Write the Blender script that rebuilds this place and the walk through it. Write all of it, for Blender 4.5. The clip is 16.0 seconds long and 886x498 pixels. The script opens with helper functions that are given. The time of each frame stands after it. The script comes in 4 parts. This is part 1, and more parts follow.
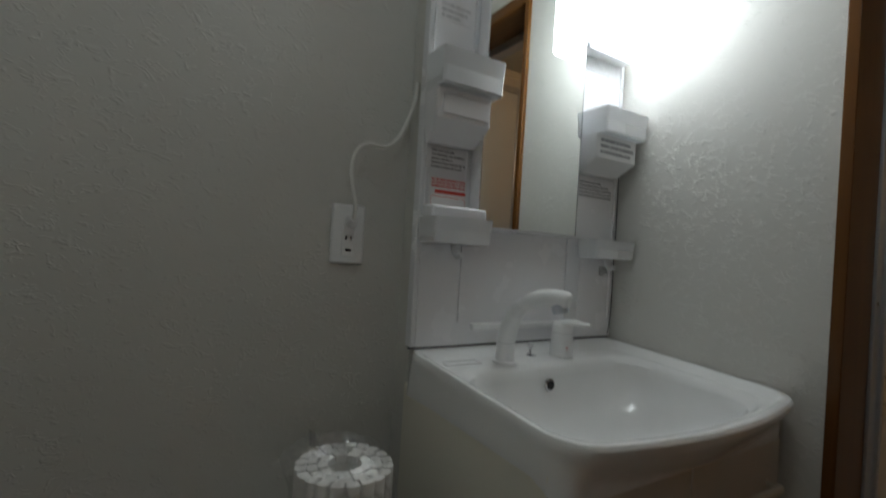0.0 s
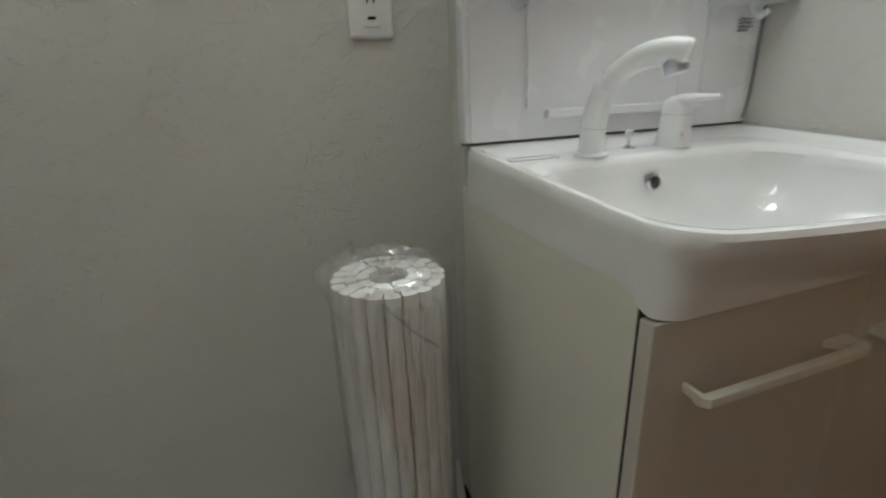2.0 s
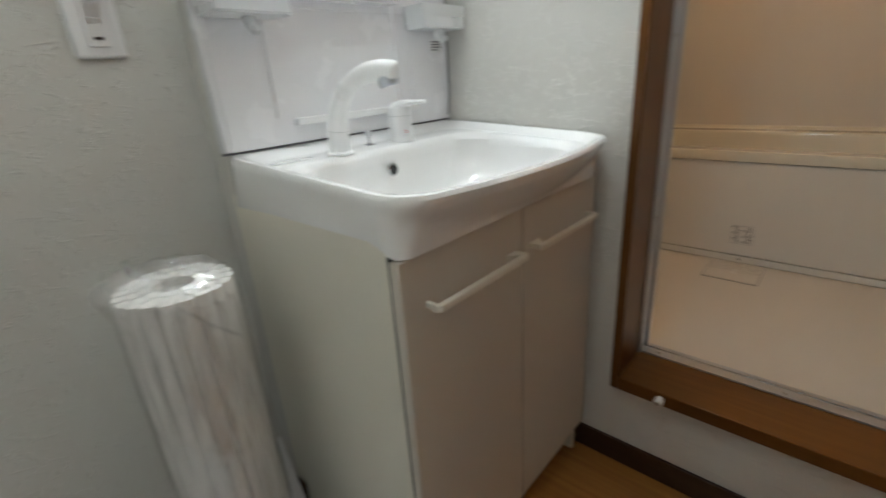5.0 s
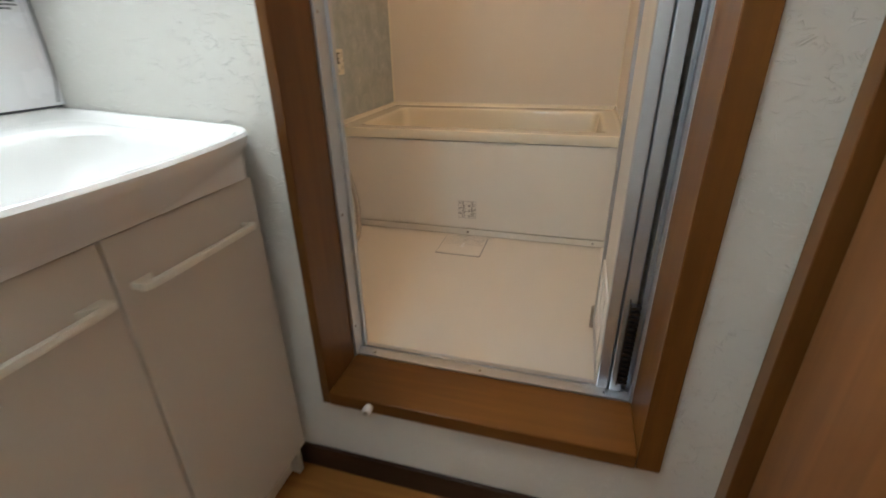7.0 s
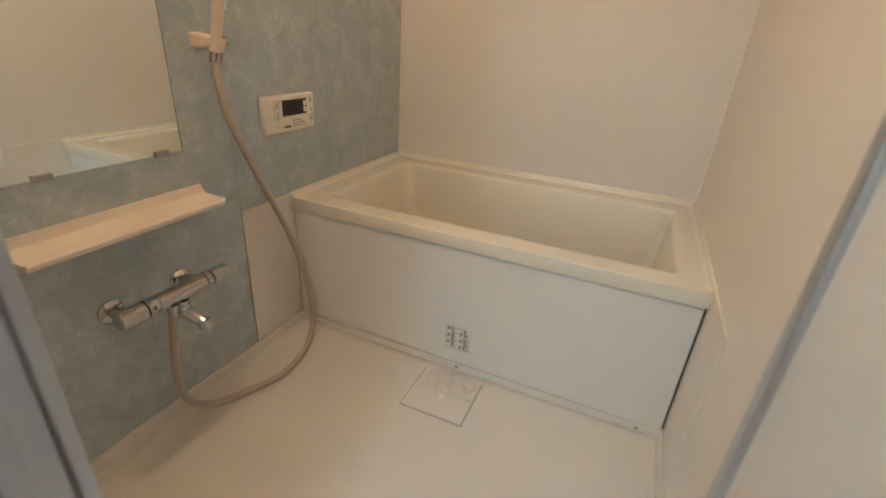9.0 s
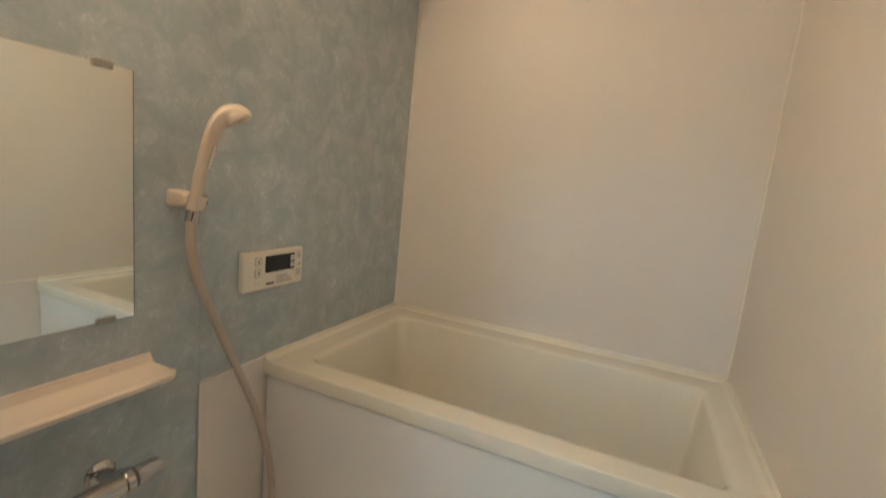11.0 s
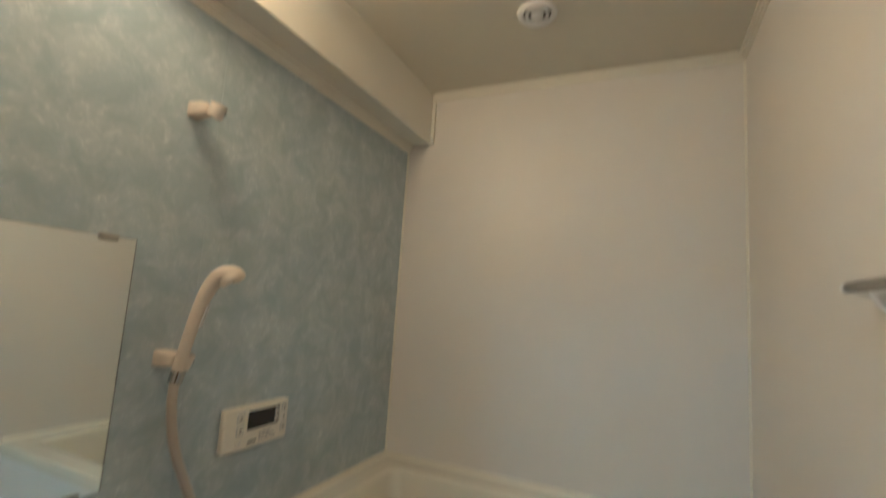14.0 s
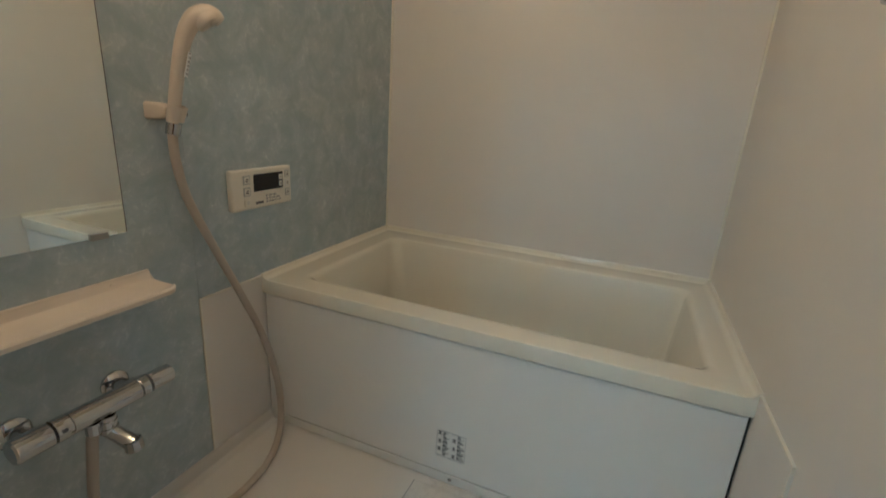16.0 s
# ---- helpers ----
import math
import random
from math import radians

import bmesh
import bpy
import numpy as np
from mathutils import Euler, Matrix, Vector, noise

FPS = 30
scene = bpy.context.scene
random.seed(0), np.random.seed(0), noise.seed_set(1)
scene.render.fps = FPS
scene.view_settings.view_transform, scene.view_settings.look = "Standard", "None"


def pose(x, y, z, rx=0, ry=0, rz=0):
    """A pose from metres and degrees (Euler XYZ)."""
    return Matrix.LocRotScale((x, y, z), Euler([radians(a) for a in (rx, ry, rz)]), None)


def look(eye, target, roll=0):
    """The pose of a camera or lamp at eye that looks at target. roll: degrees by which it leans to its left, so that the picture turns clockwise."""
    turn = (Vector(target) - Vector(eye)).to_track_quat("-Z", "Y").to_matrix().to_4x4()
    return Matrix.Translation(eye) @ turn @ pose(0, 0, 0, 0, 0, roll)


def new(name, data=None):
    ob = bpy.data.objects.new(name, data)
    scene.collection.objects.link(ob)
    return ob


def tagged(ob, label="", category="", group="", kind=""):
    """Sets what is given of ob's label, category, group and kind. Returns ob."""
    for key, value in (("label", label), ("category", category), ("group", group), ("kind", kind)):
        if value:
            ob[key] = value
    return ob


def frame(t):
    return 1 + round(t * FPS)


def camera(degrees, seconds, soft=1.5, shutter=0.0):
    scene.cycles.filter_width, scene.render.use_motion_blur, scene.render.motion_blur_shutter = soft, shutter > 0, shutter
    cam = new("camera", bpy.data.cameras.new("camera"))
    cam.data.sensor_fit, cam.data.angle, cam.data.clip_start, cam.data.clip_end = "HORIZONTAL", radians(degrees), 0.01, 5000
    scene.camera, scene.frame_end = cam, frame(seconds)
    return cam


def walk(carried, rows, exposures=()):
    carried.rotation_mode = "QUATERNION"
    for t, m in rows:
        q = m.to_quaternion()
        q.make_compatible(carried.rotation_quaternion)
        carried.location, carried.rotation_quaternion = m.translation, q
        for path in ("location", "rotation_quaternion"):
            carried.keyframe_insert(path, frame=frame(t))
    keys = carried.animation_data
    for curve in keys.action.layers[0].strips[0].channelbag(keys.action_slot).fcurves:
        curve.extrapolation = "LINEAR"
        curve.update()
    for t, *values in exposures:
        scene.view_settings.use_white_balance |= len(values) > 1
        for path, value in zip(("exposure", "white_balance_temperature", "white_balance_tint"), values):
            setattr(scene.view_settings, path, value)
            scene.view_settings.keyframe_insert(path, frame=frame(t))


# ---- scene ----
cam = camera(88.8, 16.0, soft=1.6, shutter=0.5)
PATH = [
    (0, (-1.016, -0.885, 1.047), (0.015, 0.828, 1.058), 3.6),
    (0.5, (-1.0, -0.866, 1.016), (0.078, 0.802, 0.775), 1.1),
    (1, (-0.987, -0.818, 0.984), (0.047, 0.833, 0.529), 0.5),
    (1.5, (-0.951, -0.783, 0.969), (0.003, 0.893, 0.441), -0.1),
    (2, (-0.869, -0.756, 0.935), (-0.26, 1.028, 0.266), -2.4),
    (2.5, (-0.825, -0.729, 0.923), (-0.465, 1.1, 0.199), -3.3),
    (3, (-0.899, -0.739, 0.925), (-0.427, 1.07, 0.216), -3.0),
    (3.5, (-0.996, -0.76, 0.938), (-0.276, 0.959, 0.212), -2.0),
    (4, (-1.007, -0.784, 0.94), (-0.215, 0.881, 0.164), -0.5),
    (4.5, (-0.975, -0.83, 0.955), (0.012, 0.742, 0.211), -2.0),
    (5, (-0.935, -0.886, 0.953), (0.439, 0.38, 0.24), -3.9),
    (5.2, (-0.923, -0.903, 0.953), (0.552, 0.236, 0.228), -3.6),
    (7.3, (-0.547, -1.044, 0.96), (1.194, -0.553, 0.107), -0.8),
    (7.5, (-0.451, -1.019, 0.963), (1.294, -0.537, 0.113), -0.6),
    (8, (-0.272, -1.009, 0.942), (1.42, -0.459, 0.029), 0.8),
    (8.2, (-0.184, -1.011, 0.932), (1.458, -0.386, -0.023), 2.1),
    (8.5, (-0.092, -1.012, 0.985), (1.570, -0.370, 0.070), 2.8),
    (8.8, (-0.018, -0.992, 1.062), (1.660, -0.330, 0.180), 3.6),
    (9.5, (0.115, -0.945, 1.100), (1.810, -0.240, 0.330), 5.4),
    (10.3, (0.202, -0.894, 1.107), (1.938, -0.151, 0.448), 6.5),
    (10.5, (0.197, -0.92, 1.108), (1.943, -0.133, 0.529), 6.1),
    (11, (0.187, -0.915, 1.129), (1.999, -0.122, 0.828), 5.7),
    (11.5, (0.183, -0.921, 1.153), (2.013, -0.121, 1.046), 5.3),
    (12, (0.184, -0.923, 1.167), (2.012, -0.113, 1.203), 4.4),
    (12.5, (0.185, -0.926, 1.181), (2.006, -0.119, 1.361), 3.9),
    (13, (0.183, -0.926, 1.188), (1.996, -0.13, 1.471), 4.0),
    (13.5, (0.173, -0.924, 1.199), (1.97, -0.164, 1.638), 5.1),
    (13.7, (0.173, -0.925, 1.198), (1.97, -0.179, 1.723), 4.8),
    (14, (0.175, -0.928, 1.182), (1.988, -0.119, 1.424), 3.8),
    (14.5, (0.174, -0.933, 1.148), (2.024, -0.175, 1.093), 3.9),
    (15, (0.17, -0.934, 1.115), (2.023, -0.24, 0.827), 4.3),
    (15.5, (0.165, -0.931, 1.088), (1.988, -0.223, 0.67), 3.9),
    (16, (0.17, -0.925, 1.073), (1.951, -0.217, 0.5), 3.8),
]
EXPOSURE = [
    (0.0, -0.08, 6500, 9), (0.5, -0.15, 6500, 9), (1.0, 0.25, 6500, 9), (1.5, 1.05, 6600, 9), (2.0, 1.2, 6700, 9), (2.5, 1.57, 6700, 10),
    (3.0, 1.56, 6700, 10), (3.5, 1.5, 6650, 10), (4.0, 1.58, 6650, 10), (4.5, 1.73, 6600, 10), (5.0, 1.68, 6500, 10), (7.5, 2.5, 6200, 8), (8.0, 2.62, 6000, 6), (10.5, 2.7, 5350, 1), (11.5, 2.38, 5250, -2), (12.0, 2.31, 5150, -4),
    (13.0, 2.29, 5000, -7), (14.5, 2.22, 4780, -7), (16.0, 2.08, 4850, -5),
]
walk(cam, [(t, look(e, g, r)) for t, e, g, r in PATH], EXPOSURE)


# ---- world and exposure are set with the walk above; lamp strengths ----
CEILING_LAMP = 20.0
VANITY_LAMP = 14.0
BATH_LAMP = 9.4
world = bpy.data.worlds.new("world")
scene.world = world
world.use_nodes = True
world.node_tree.nodes["Background"].inputs["Color"].default_value = (0.6, 0.65, 0.7, 1)
world.node_tree.nodes["Background"].inputs["Strength"].default_value = 0.02


# ---- materials ----
def shader(name):
    m = bpy.data.materials.new(name)
    m.use_nodes = True
    nt = m.node_tree
    return m, nt, nt.nodes["Principled BSDF"]


def node(nt, kind, **inputs):
    n = nt.nodes.new(kind)
    for key, value in inputs.items():
        n.inputs[key.replace("_", " ")].default_value = value
    return n


def coords(nt):
    return nt.nodes.new("ShaderNodeTexCoord").outputs["Object"]


def noise_at(nt, scale, detail=3.0, rough=0.5, distort=0.0):
    n = node(nt, "ShaderNodeTexNoise", Scale=scale, Detail=detail, Roughness=rough, Distortion=distort)
    nt.links.new(coords(nt), n.inputs["Vector"])
    return n.outputs["Fac"]


def ramp(nt, fac, stops):
    r = nt.nodes.new("ShaderNodeValToRGB")
    e = r.color_ramp.elements
    while len(e) < len(stops):
        e.new(0.5)
    for k, (p, c) in enumerate(stops):
        e[k].position = p
        e[k].color = (*c, 1) if len(c) == 3 else c
    nt.links.new(fac, r.inputs["Fac"])
    return r.outputs["Color"]


def mixed(nt, fac, a, b, blend="MIX"):
    m = nt.nodes.new("ShaderNodeMix")
    m.data_type, m.blend_type = "RGBA", blend
    for sock, v in ((m.inputs[0], fac), (m.inputs[6], a), (m.inputs[7], b)):
        if isinstance(v, (int, float)):
            sock.default_value = v
        elif isinstance(v, tuple):
            sock.default_value = (*v, 1)
        else:
            nt.links.new(v, sock)
    return m.outputs[2]


def maths(nt, op, a, b=0.0):
    m = nt.nodes.new("ShaderNodeMath")
    m.operation = op
    for sock, v in ((m.inputs[0], a), (m.inputs[1], b)):
        if isinstance(v, (int, float)):
            sock.default_value = v
        else:
            nt.links.new(v, sock)
    return m.outputs[0]


def bump(nt, height, strength, distance):
    b = node(nt, "ShaderNodeBump", Strength=strength, Distance=distance)
    nt.links.new(height, b.inputs["Height"])
    return b.outputs["Normal"]


def surface(name, col, rough=0.5, metal=0.0, var=0.06, big=3.0, fine=90.0, relief=0.0002, **extra):
    """A plain surface with stains and grain at two scales and a fine relief."""
    m, nt, p = shader(name)
    dark = tuple(c * (1 - 2 * var) for c in col)
    stain = mixed(nt, noise_at(nt, big, 4.0), dark, tuple(min(1, c * (1 + var)) for c in col))
    grain = mixed(nt, noise_at(nt, fine, 2.0), tuple(c * (1 - var) for c in col), col)
    nt.links.new(mixed(nt, 0.4, stain, grain), p.inputs["Base Color"])
    p.inputs["Metallic"].default_value = metal
    r = maths(nt, "ADD", maths(nt, "MULTIPLY", noise_at(nt, big * 4, 3.0), rough * 0.5), rough * 0.75)
    nt.links.new(r, p.inputs["Roughness"])
    if relief:
        nt.links.new(bump(nt, noise_at(nt, fine * 2, 2.0), 0.4, relief), p.inputs["Normal"])
    for key, value in extra.items():
        p.inputs[key.replace("_", " ")].default_value = value
    return m


def wallpaper(name, col):
    """Vinyl wallpaper with short raised trowel strokes."""
    m, nt, p = shader(name)
    strokes = None
    for scale, seed, tilt in ((1.0, 0.0, 0.5), (1.5, 7.3, -0.6)):
        mp = nt.nodes.new("ShaderNodeMapping")
        mp.inputs["Location"].default_value = (seed, seed * 0.7, seed * 1.3)
        mp.inputs["Rotation"].default_value = (tilt, tilt, 0.0)
        mp.inputs["Scale"].default_value = (17.0 * scale, 17.0 * scale, 36.0 * scale)
        nt.links.new(coords(nt), mp.inputs["Vector"])
        n = node(nt, "ShaderNodeTexNoise", Scale=1.0, Detail=2.0, Roughness=0.5, Distortion=1.3)
        nt.links.new(mp.outputs["Vector"], n.inputs["Vector"])
        line = maths(nt, "ABSOLUTE", maths(nt, "SUBTRACT", n.outputs["Fac"], 0.5))
        ridge = ramp(nt, line, [(0.0, (1, 1, 1)), (0.010, (0.75, 0.75, 0.75)), (0.034, (0, 0, 0))])
        gate = ramp(nt, noise_at(nt, 30.0 * scale, 2.0, 0.6, 0.5), [(0.505, (0, 0, 0)), (0.61, (1, 1, 1))])
        got = maths(nt, "MULTIPLY", ridge, gate)
        strokes = got if strokes is None else maths(nt, "MAXIMUM", strokes, got)
    soft = maths(nt, "MULTIPLY", noise_at(nt, 45.0, 2.0), 0.16)
    fine = maths(nt, "MULTIPLY", noise_at(nt, 420.0, 2.0), 0.03)
    height = maths(nt, "ADD", strokes, maths(nt, "ADD", soft, fine))
    nt.links.new(bump(nt, height, 0.9, 0.0012), p.inputs["Normal"])
    stain = mixed(nt, noise_at(nt, 2.2, 4.0), tuple(c * 0.93 for c in col), col)
    nt.links.new(stain, p.inputs["Base Color"])
    p.inputs["Roughness"].default_value = 0.62
    p.inputs["Specular IOR Level"].default_value = 0.35
    return m


def marbled(name):
    """Blue-green bathroom panel, mottled with pale brush clouds."""
    m, nt, p = shader(name)
    a = noise_at(nt, 14.0, 8.0, 0.66, 0.7)
    b = noise_at(nt, 55.0, 7.0, 0.70, 1.4)
    c = noise_at(nt, 5.0, 4.0)
    base = mixed(nt, ramp(nt, a, [(0.38, (0, 0, 0)), (0.62, (1, 1, 1))]), (0.375, 0.455, 0.50), (0.49, 0.56, 0.60))
    cloud = maths(nt, "MULTIPLY", ramp(nt, b, [(0.51, (0, 0, 0)), (0.66, (1, 1, 1))]), ramp(nt, a, [(0.44, (0.10, 0.10, 0.10)), (0.62, (1, 1, 1))]))
    col = mixed(nt, maths(nt, "MULTIPLY", cloud, 0.8), base, (0.72, 0.765, 0.77))
    col = mixed(nt, maths(nt, "MULTIPLY", ramp(nt, c, [(0.4, (0, 0, 0)), (0.7, (1, 1, 1))]), 0.3), col, (0.33, 0.405, 0.46))
    nt.links.new(col, p.inputs["Base Color"])
    p.inputs["Roughness"].default_value = 0.30
    p.inputs["Coat Weight"].default_value = 0.8
    p.inputs["Coat Roughness"].default_value = 0.05
    nt.links.new(bump(nt, noise_at(nt, 300.0, 2.0), 0.3, 0.0002), p.inputs["Normal"])
    return m


def stained_wood(name, dark, light, along, rough=0.34):
    """Stained timber with grain along one axis (0, 1 or 2)."""
    m, nt, p = shader(name)
    mp = nt.nodes.new("ShaderNodeMapping")
    scale = [38.0, 38.0, 38.0]
    scale[along] = 2.2
    mp.inputs["Scale"].default_value = scale
    nt.links.new(coords(nt), mp.inputs["Vector"])
    n = node(nt, "ShaderNodeTexNoise", Scale=1.0, Detail=6.0, Roughness=0.6, Distortion=0.4)
    nt.links.new(mp.outputs["Vector"], n.inputs["Vector"])
    col = ramp(nt, n.outputs["Fac"], [(0.25, dark), (0.75, light)])
    col = mixed(nt, maths(nt, "MULTIPLY", noise_at(nt, 5.0, 3.0), 0.35), col, tuple(c * 0.7 for c in dark))
    nt.links.new(col, p.inputs["Base Color"])
    nt.links.new(bump(nt, n.outputs["Fac"], 0.25, 0.0004), p.inputs["Normal"])
    p.inputs["Roughness"].default_value = rough
    p.inputs["Specular IOR Level"].default_value = 0.32
    return m


def glow(name, col, strength):
    m, nt, p = shader(name)
    p.inputs["Base Color"].default_value = (*col, 1)
    p.inputs["Emission Color"].default_value = (*col, 1)
    p.inputs["Emission Strength"].default_value = strength
    p.inputs["Roughness"].default_value = 0.4
    return m


def clear_film(name, low=0.12, high=0.46):
    """Thin crinkled wrapping film: mostly clear, with glossy upright folds."""
    m, nt, p = shader(name)
    out = nt.nodes["Material Output"]
    mp = nt.nodes.new("ShaderNodeMapping")
    mp.inputs["Scale"].default_value = (60.0, 60.0, 7.0)
    nt.links.new(coords(nt), mp.inputs["Vector"])
    folds = node(nt, "ShaderNodeTexNoise", Scale=1.0, Detail=3.0, Roughness=0.55, Distortion=0.8)
    nt.links.new(mp.outputs["Vector"], folds.inputs["Vector"])
    fac = folds.outputs["Fac"]
    clear = nt.nodes.new("ShaderNodeBsdfTransparent")
    gloss = node(nt, "ShaderNodeBsdfGlossy", Roughness=0.14)
    haze = node(nt, "ShaderNodeBsdfDiffuse", Color=(0.85, 0.86, 0.87, 1))
    nt.links.new(bump(nt, fac, 1.0, 0.006), gloss.inputs["Normal"])
    a = nt.nodes.new("ShaderNodeMixShader")
    a.inputs[0].default_value = 0.22
    nt.links.new(gloss.outputs[0], a.inputs[1])
    nt.links.new(haze.outputs[0], a.inputs[2])
    b = nt.nodes.new("ShaderNodeMixShader")
    nt.links.new(ramp(nt, fac, [(0.42, (low, low, low)), (0.68, (high, high, high))]), b.inputs[0])
    nt.links.new(clear.outputs[0], b.inputs[1])
    nt.links.new(a.outputs[0], b.inputs[2])
    nt.links.new(b.outputs[0], out.inputs["Surface"])
    return m


PAPER = wallpaper("wallpaper", (0.66, 0.645, 0.605))
CEIL = surface("ceiling_paint", (0.76, 0.74, 0.69), 0.6, big=2.0)
FLOORWOOD = stained_wood("vinyl_wood", (0.24, 0.095, 0.022), (0.42, 0.19, 0.045), 1, 0.34)
BROWN = stained_wood("brown_frame", (0.102, 0.037, 0.008), (0.182, 0.073, 0.014), 2, 0.30)
BROWN_Y = stained_wood("brown_sill", (0.102, 0.037, 0.008), (0.182, 0.073, 0.014), 1, 0.30)
DARKBASE = stained_wood("dark_skirting", (0.030, 0.014, 0.008), (0.055, 0.026, 0.014), 1, 0.4)
DOORBROWN = stained_wood("door_veneer", (0.150, 0.060, 0.020), (0.230, 0.095, 0.030), 2, 0.4)
PORCELAIN = surface("porcelain", (0.84, 0.84, 0.83), 0.10, var=0.015, relief=0.0, Coat_Weight=0.4, Coat_Roughness=0.06)
ENAMEL = surface("cabinet_board", (0.77, 0.74, 0.645), 0.34, var=0.025, relief=0.0)
DOORFACE = surface("cabinet_door", (0.62, 0.575, 0.505), 0.50, var=0.02, relief=0.0)
# near-black colour standing for shade in gaps and in the vent throat
GAPSHADE = surface("gap_shade", (0.05, 0.05, 0.045), 0.7)
WHITEPL = surface("white_plastic", (0.84, 0.84, 0.84), 0.30, var=0.02, relief=0.0001)
PANELPL = surface("panel_plastic", (0.86, 0.86, 0.88), 0.26, var=0.02, relief=0.0001)
MILKY = surface("milky_plastic", (0.88, 0.89, 0.90), 0.30, var=0.02, relief=0.0001, Transmission_Weight=0.35, IOR=1.25)
CREAMPL = surface("cream_plastic", (0.82, 0.745, 0.66), 0.33, var=0.03, relief=0.0001)
CHROME = surface("chrome", (0.56, 0.56, 0.57), 0.06, 1.0, var=0.03, relief=0.0)
STEEL = surface("brushed_steel", (0.42, 0.40, 0.37), 0.30, 1.0, var=0.05)
ALU = surface("satin_aluminium", (0.57, 0.60, 0.65), 0.34, 0.9, var=0.05)
MIRROR = surface("mirror_glass", (0.90, 0.93, 0.91), 0.012, 1.0, var=0.004, relief=0.0)
SCREEN = surface("dark_display", (0.012, 0.010, 0.010), 0.12)
BATHWHITE = surface("white_bath_panel", (0.77, 0.742, 0.70), 0.42, var=0.015, relief=0.0)
BATHFLOOR = surface("bath_floor_resin", (0.72, 0.695, 0.65), 0.38, var=0.03, fine=260, relief=0.0006)
TUBWHITE = surface("tub_acrylic", (0.80, 0.77, 0.665), 0.12, var=0.02, relief=0.0, Coat_Weight=0.3, Coat_Roughness=0.08)
APRON = surface("tub_apron_panel", (0.80, 0.79, 0.755), 0.22, var=0.015, relief=0.0)
BATHCEIL = surface("bath_ceiling_panel", (0.68, 0.65, 0.55), 0.45, var=0.02)
TRIMWHITE = surface("trim_white", (0.82, 0.79, 0.70), 0.35, var=0.02)
BLUE = marbled("blue_marbled_panel")
ACRYL = surface("frosted_acrylic", (0.82, 0.82, 0.80), 0.42, var=0.02, Transmission_Weight=0.25, IOR=1.2)
SHOWERPL = surface("shower_plastic", (0.68, 0.60, 0.51), 0.34, var=0.03, relief=0.0001)
HOSE = surface("shower_hose_pvc", (0.50, 0.44, 0.38), 0.36, var=0.05, fine=400)
SLAT = surface("bath_lid_slat", (0.78, 0.755, 0.72), 0.38, var=0.03)
SLATDARK = surface("lid_joint_grey", (0.60, 0.57, 0.53), 0.6)
FILM = clear_film("wrapping_film")
SHEET = clear_film("thin_clear_sheet", 0.03, 0.20)
INK = surface("grey_print", (0.10, 0.10, 0.11), 0.6, relief=0.0)
PALEINK = surface("pale_print", (0.36, 0.36, 0.38), 0.6, relief=0.0)
FAINT = surface("faint_print", (0.62, 0.62, 0.64), 0.5, relief=0.0)
REDINK = surface("red_print", (0.62, 0.06, 0.04), 0.6, relief=0.0)
REMOTE = surface("remote_case_plastic", (0.80, 0.77, 0.68), 0.36, var=0.02, relief=0.0001)
LABELPAPER = surface("label_paper", (0.80, 0.80, 0.80), 0.5, var=0.02)
BUTTONGREY = surface("button_grey", (0.50, 0.51, 0.50), 0.45)
CORDGREY = surface("power_cord_pvc", (0.80, 0.79, 0.75), 0.45)
DARKCORD = surface("dark_cord", (0.13, 0.13, 0.13), 0.5)
COOLGLOW = glow("vanity_lamp_cover", (0.88, 0.955, 1.0), VANITY_LAMP)
ROOMGLOW = glow("ceiling_lamp_cover", (0.82, 0.94, 1.0), CEILING_LAMP)
WARMGLOW = glow("bath_lamp_glass", (1.0, 0.61, 0.33), BATH_LAMP)

# ---- building helpers ----
HOME = {}


def mesh_of(name, bm, material):
    bmesh.ops.recalc_face_normals(bm, faces=bm.faces)
    me = bpy.data.meshes.new(name)
    bm.to_mesh(me)
    bm.free()
    curved = [poly.use_smooth for poly in me.polygons]
    me.set_sharp_from_angle(angle=radians(38))
    for poly, smooth in zip(me.polygons, curved):
        poly.use_smooth = smooth
    me.materials.append(material)
    return me


def thing(name, at, label, category, group="", kind=""):
    """A thing with parts: an Empty at its base."""
    ob = new(name)
    ob.empty_display_size = 0.05
    ob.location = at
    HOME[ob] = Vector(at)
    return tagged(ob, label, category, group, kind)


def part(name, bm, material, parent, label=""):
    """One mesh under a thing or a part, built in room coordinates."""
    bmesh.ops.translate(bm, verts=bm.verts, vec=-HOME[parent])
    ob = new(name, mesh_of(name, bm, material))
    ob.parent = parent
    HOME[ob] = HOME[parent]
    return tagged(ob, label)


def single(name, bm, material, label="", category="", group="", kind=""):
    """A thing or a piece of the setting that is one mesh."""
    ob = new(name, mesh_of(name, bm, material))
    HOME[ob] = Vector((0, 0, 0))
    return tagged(ob, label, category, group, kind)


def add_box(bm, a, b, bevel=0.0, seg=2):
    r = bmesh.ops.create_cube(bm, size=1)
    vs = r["verts"]
    for v in vs:
        v.co = Vector([(a[i] + b[i]) / 2 + v.co[i] * abs(b[i] - a[i]) for i in range(3)])
    if bevel:
        edges = list({e for v in vs for e in v.link_edges})
        made = bmesh.ops.bevel(bm, geom=edges, offset=bevel, segments=seg, affect="EDGES", profile=0.5)
        for f in made["faces"]:
            f.normal_update()
            f.smooth = max(abs(c) for c in f.normal) < 0.9999
    return bm


def block(a, b, bevel=0.002, seg=2):
    return add_box(bmesh.new(), a, b, bevel, seg)


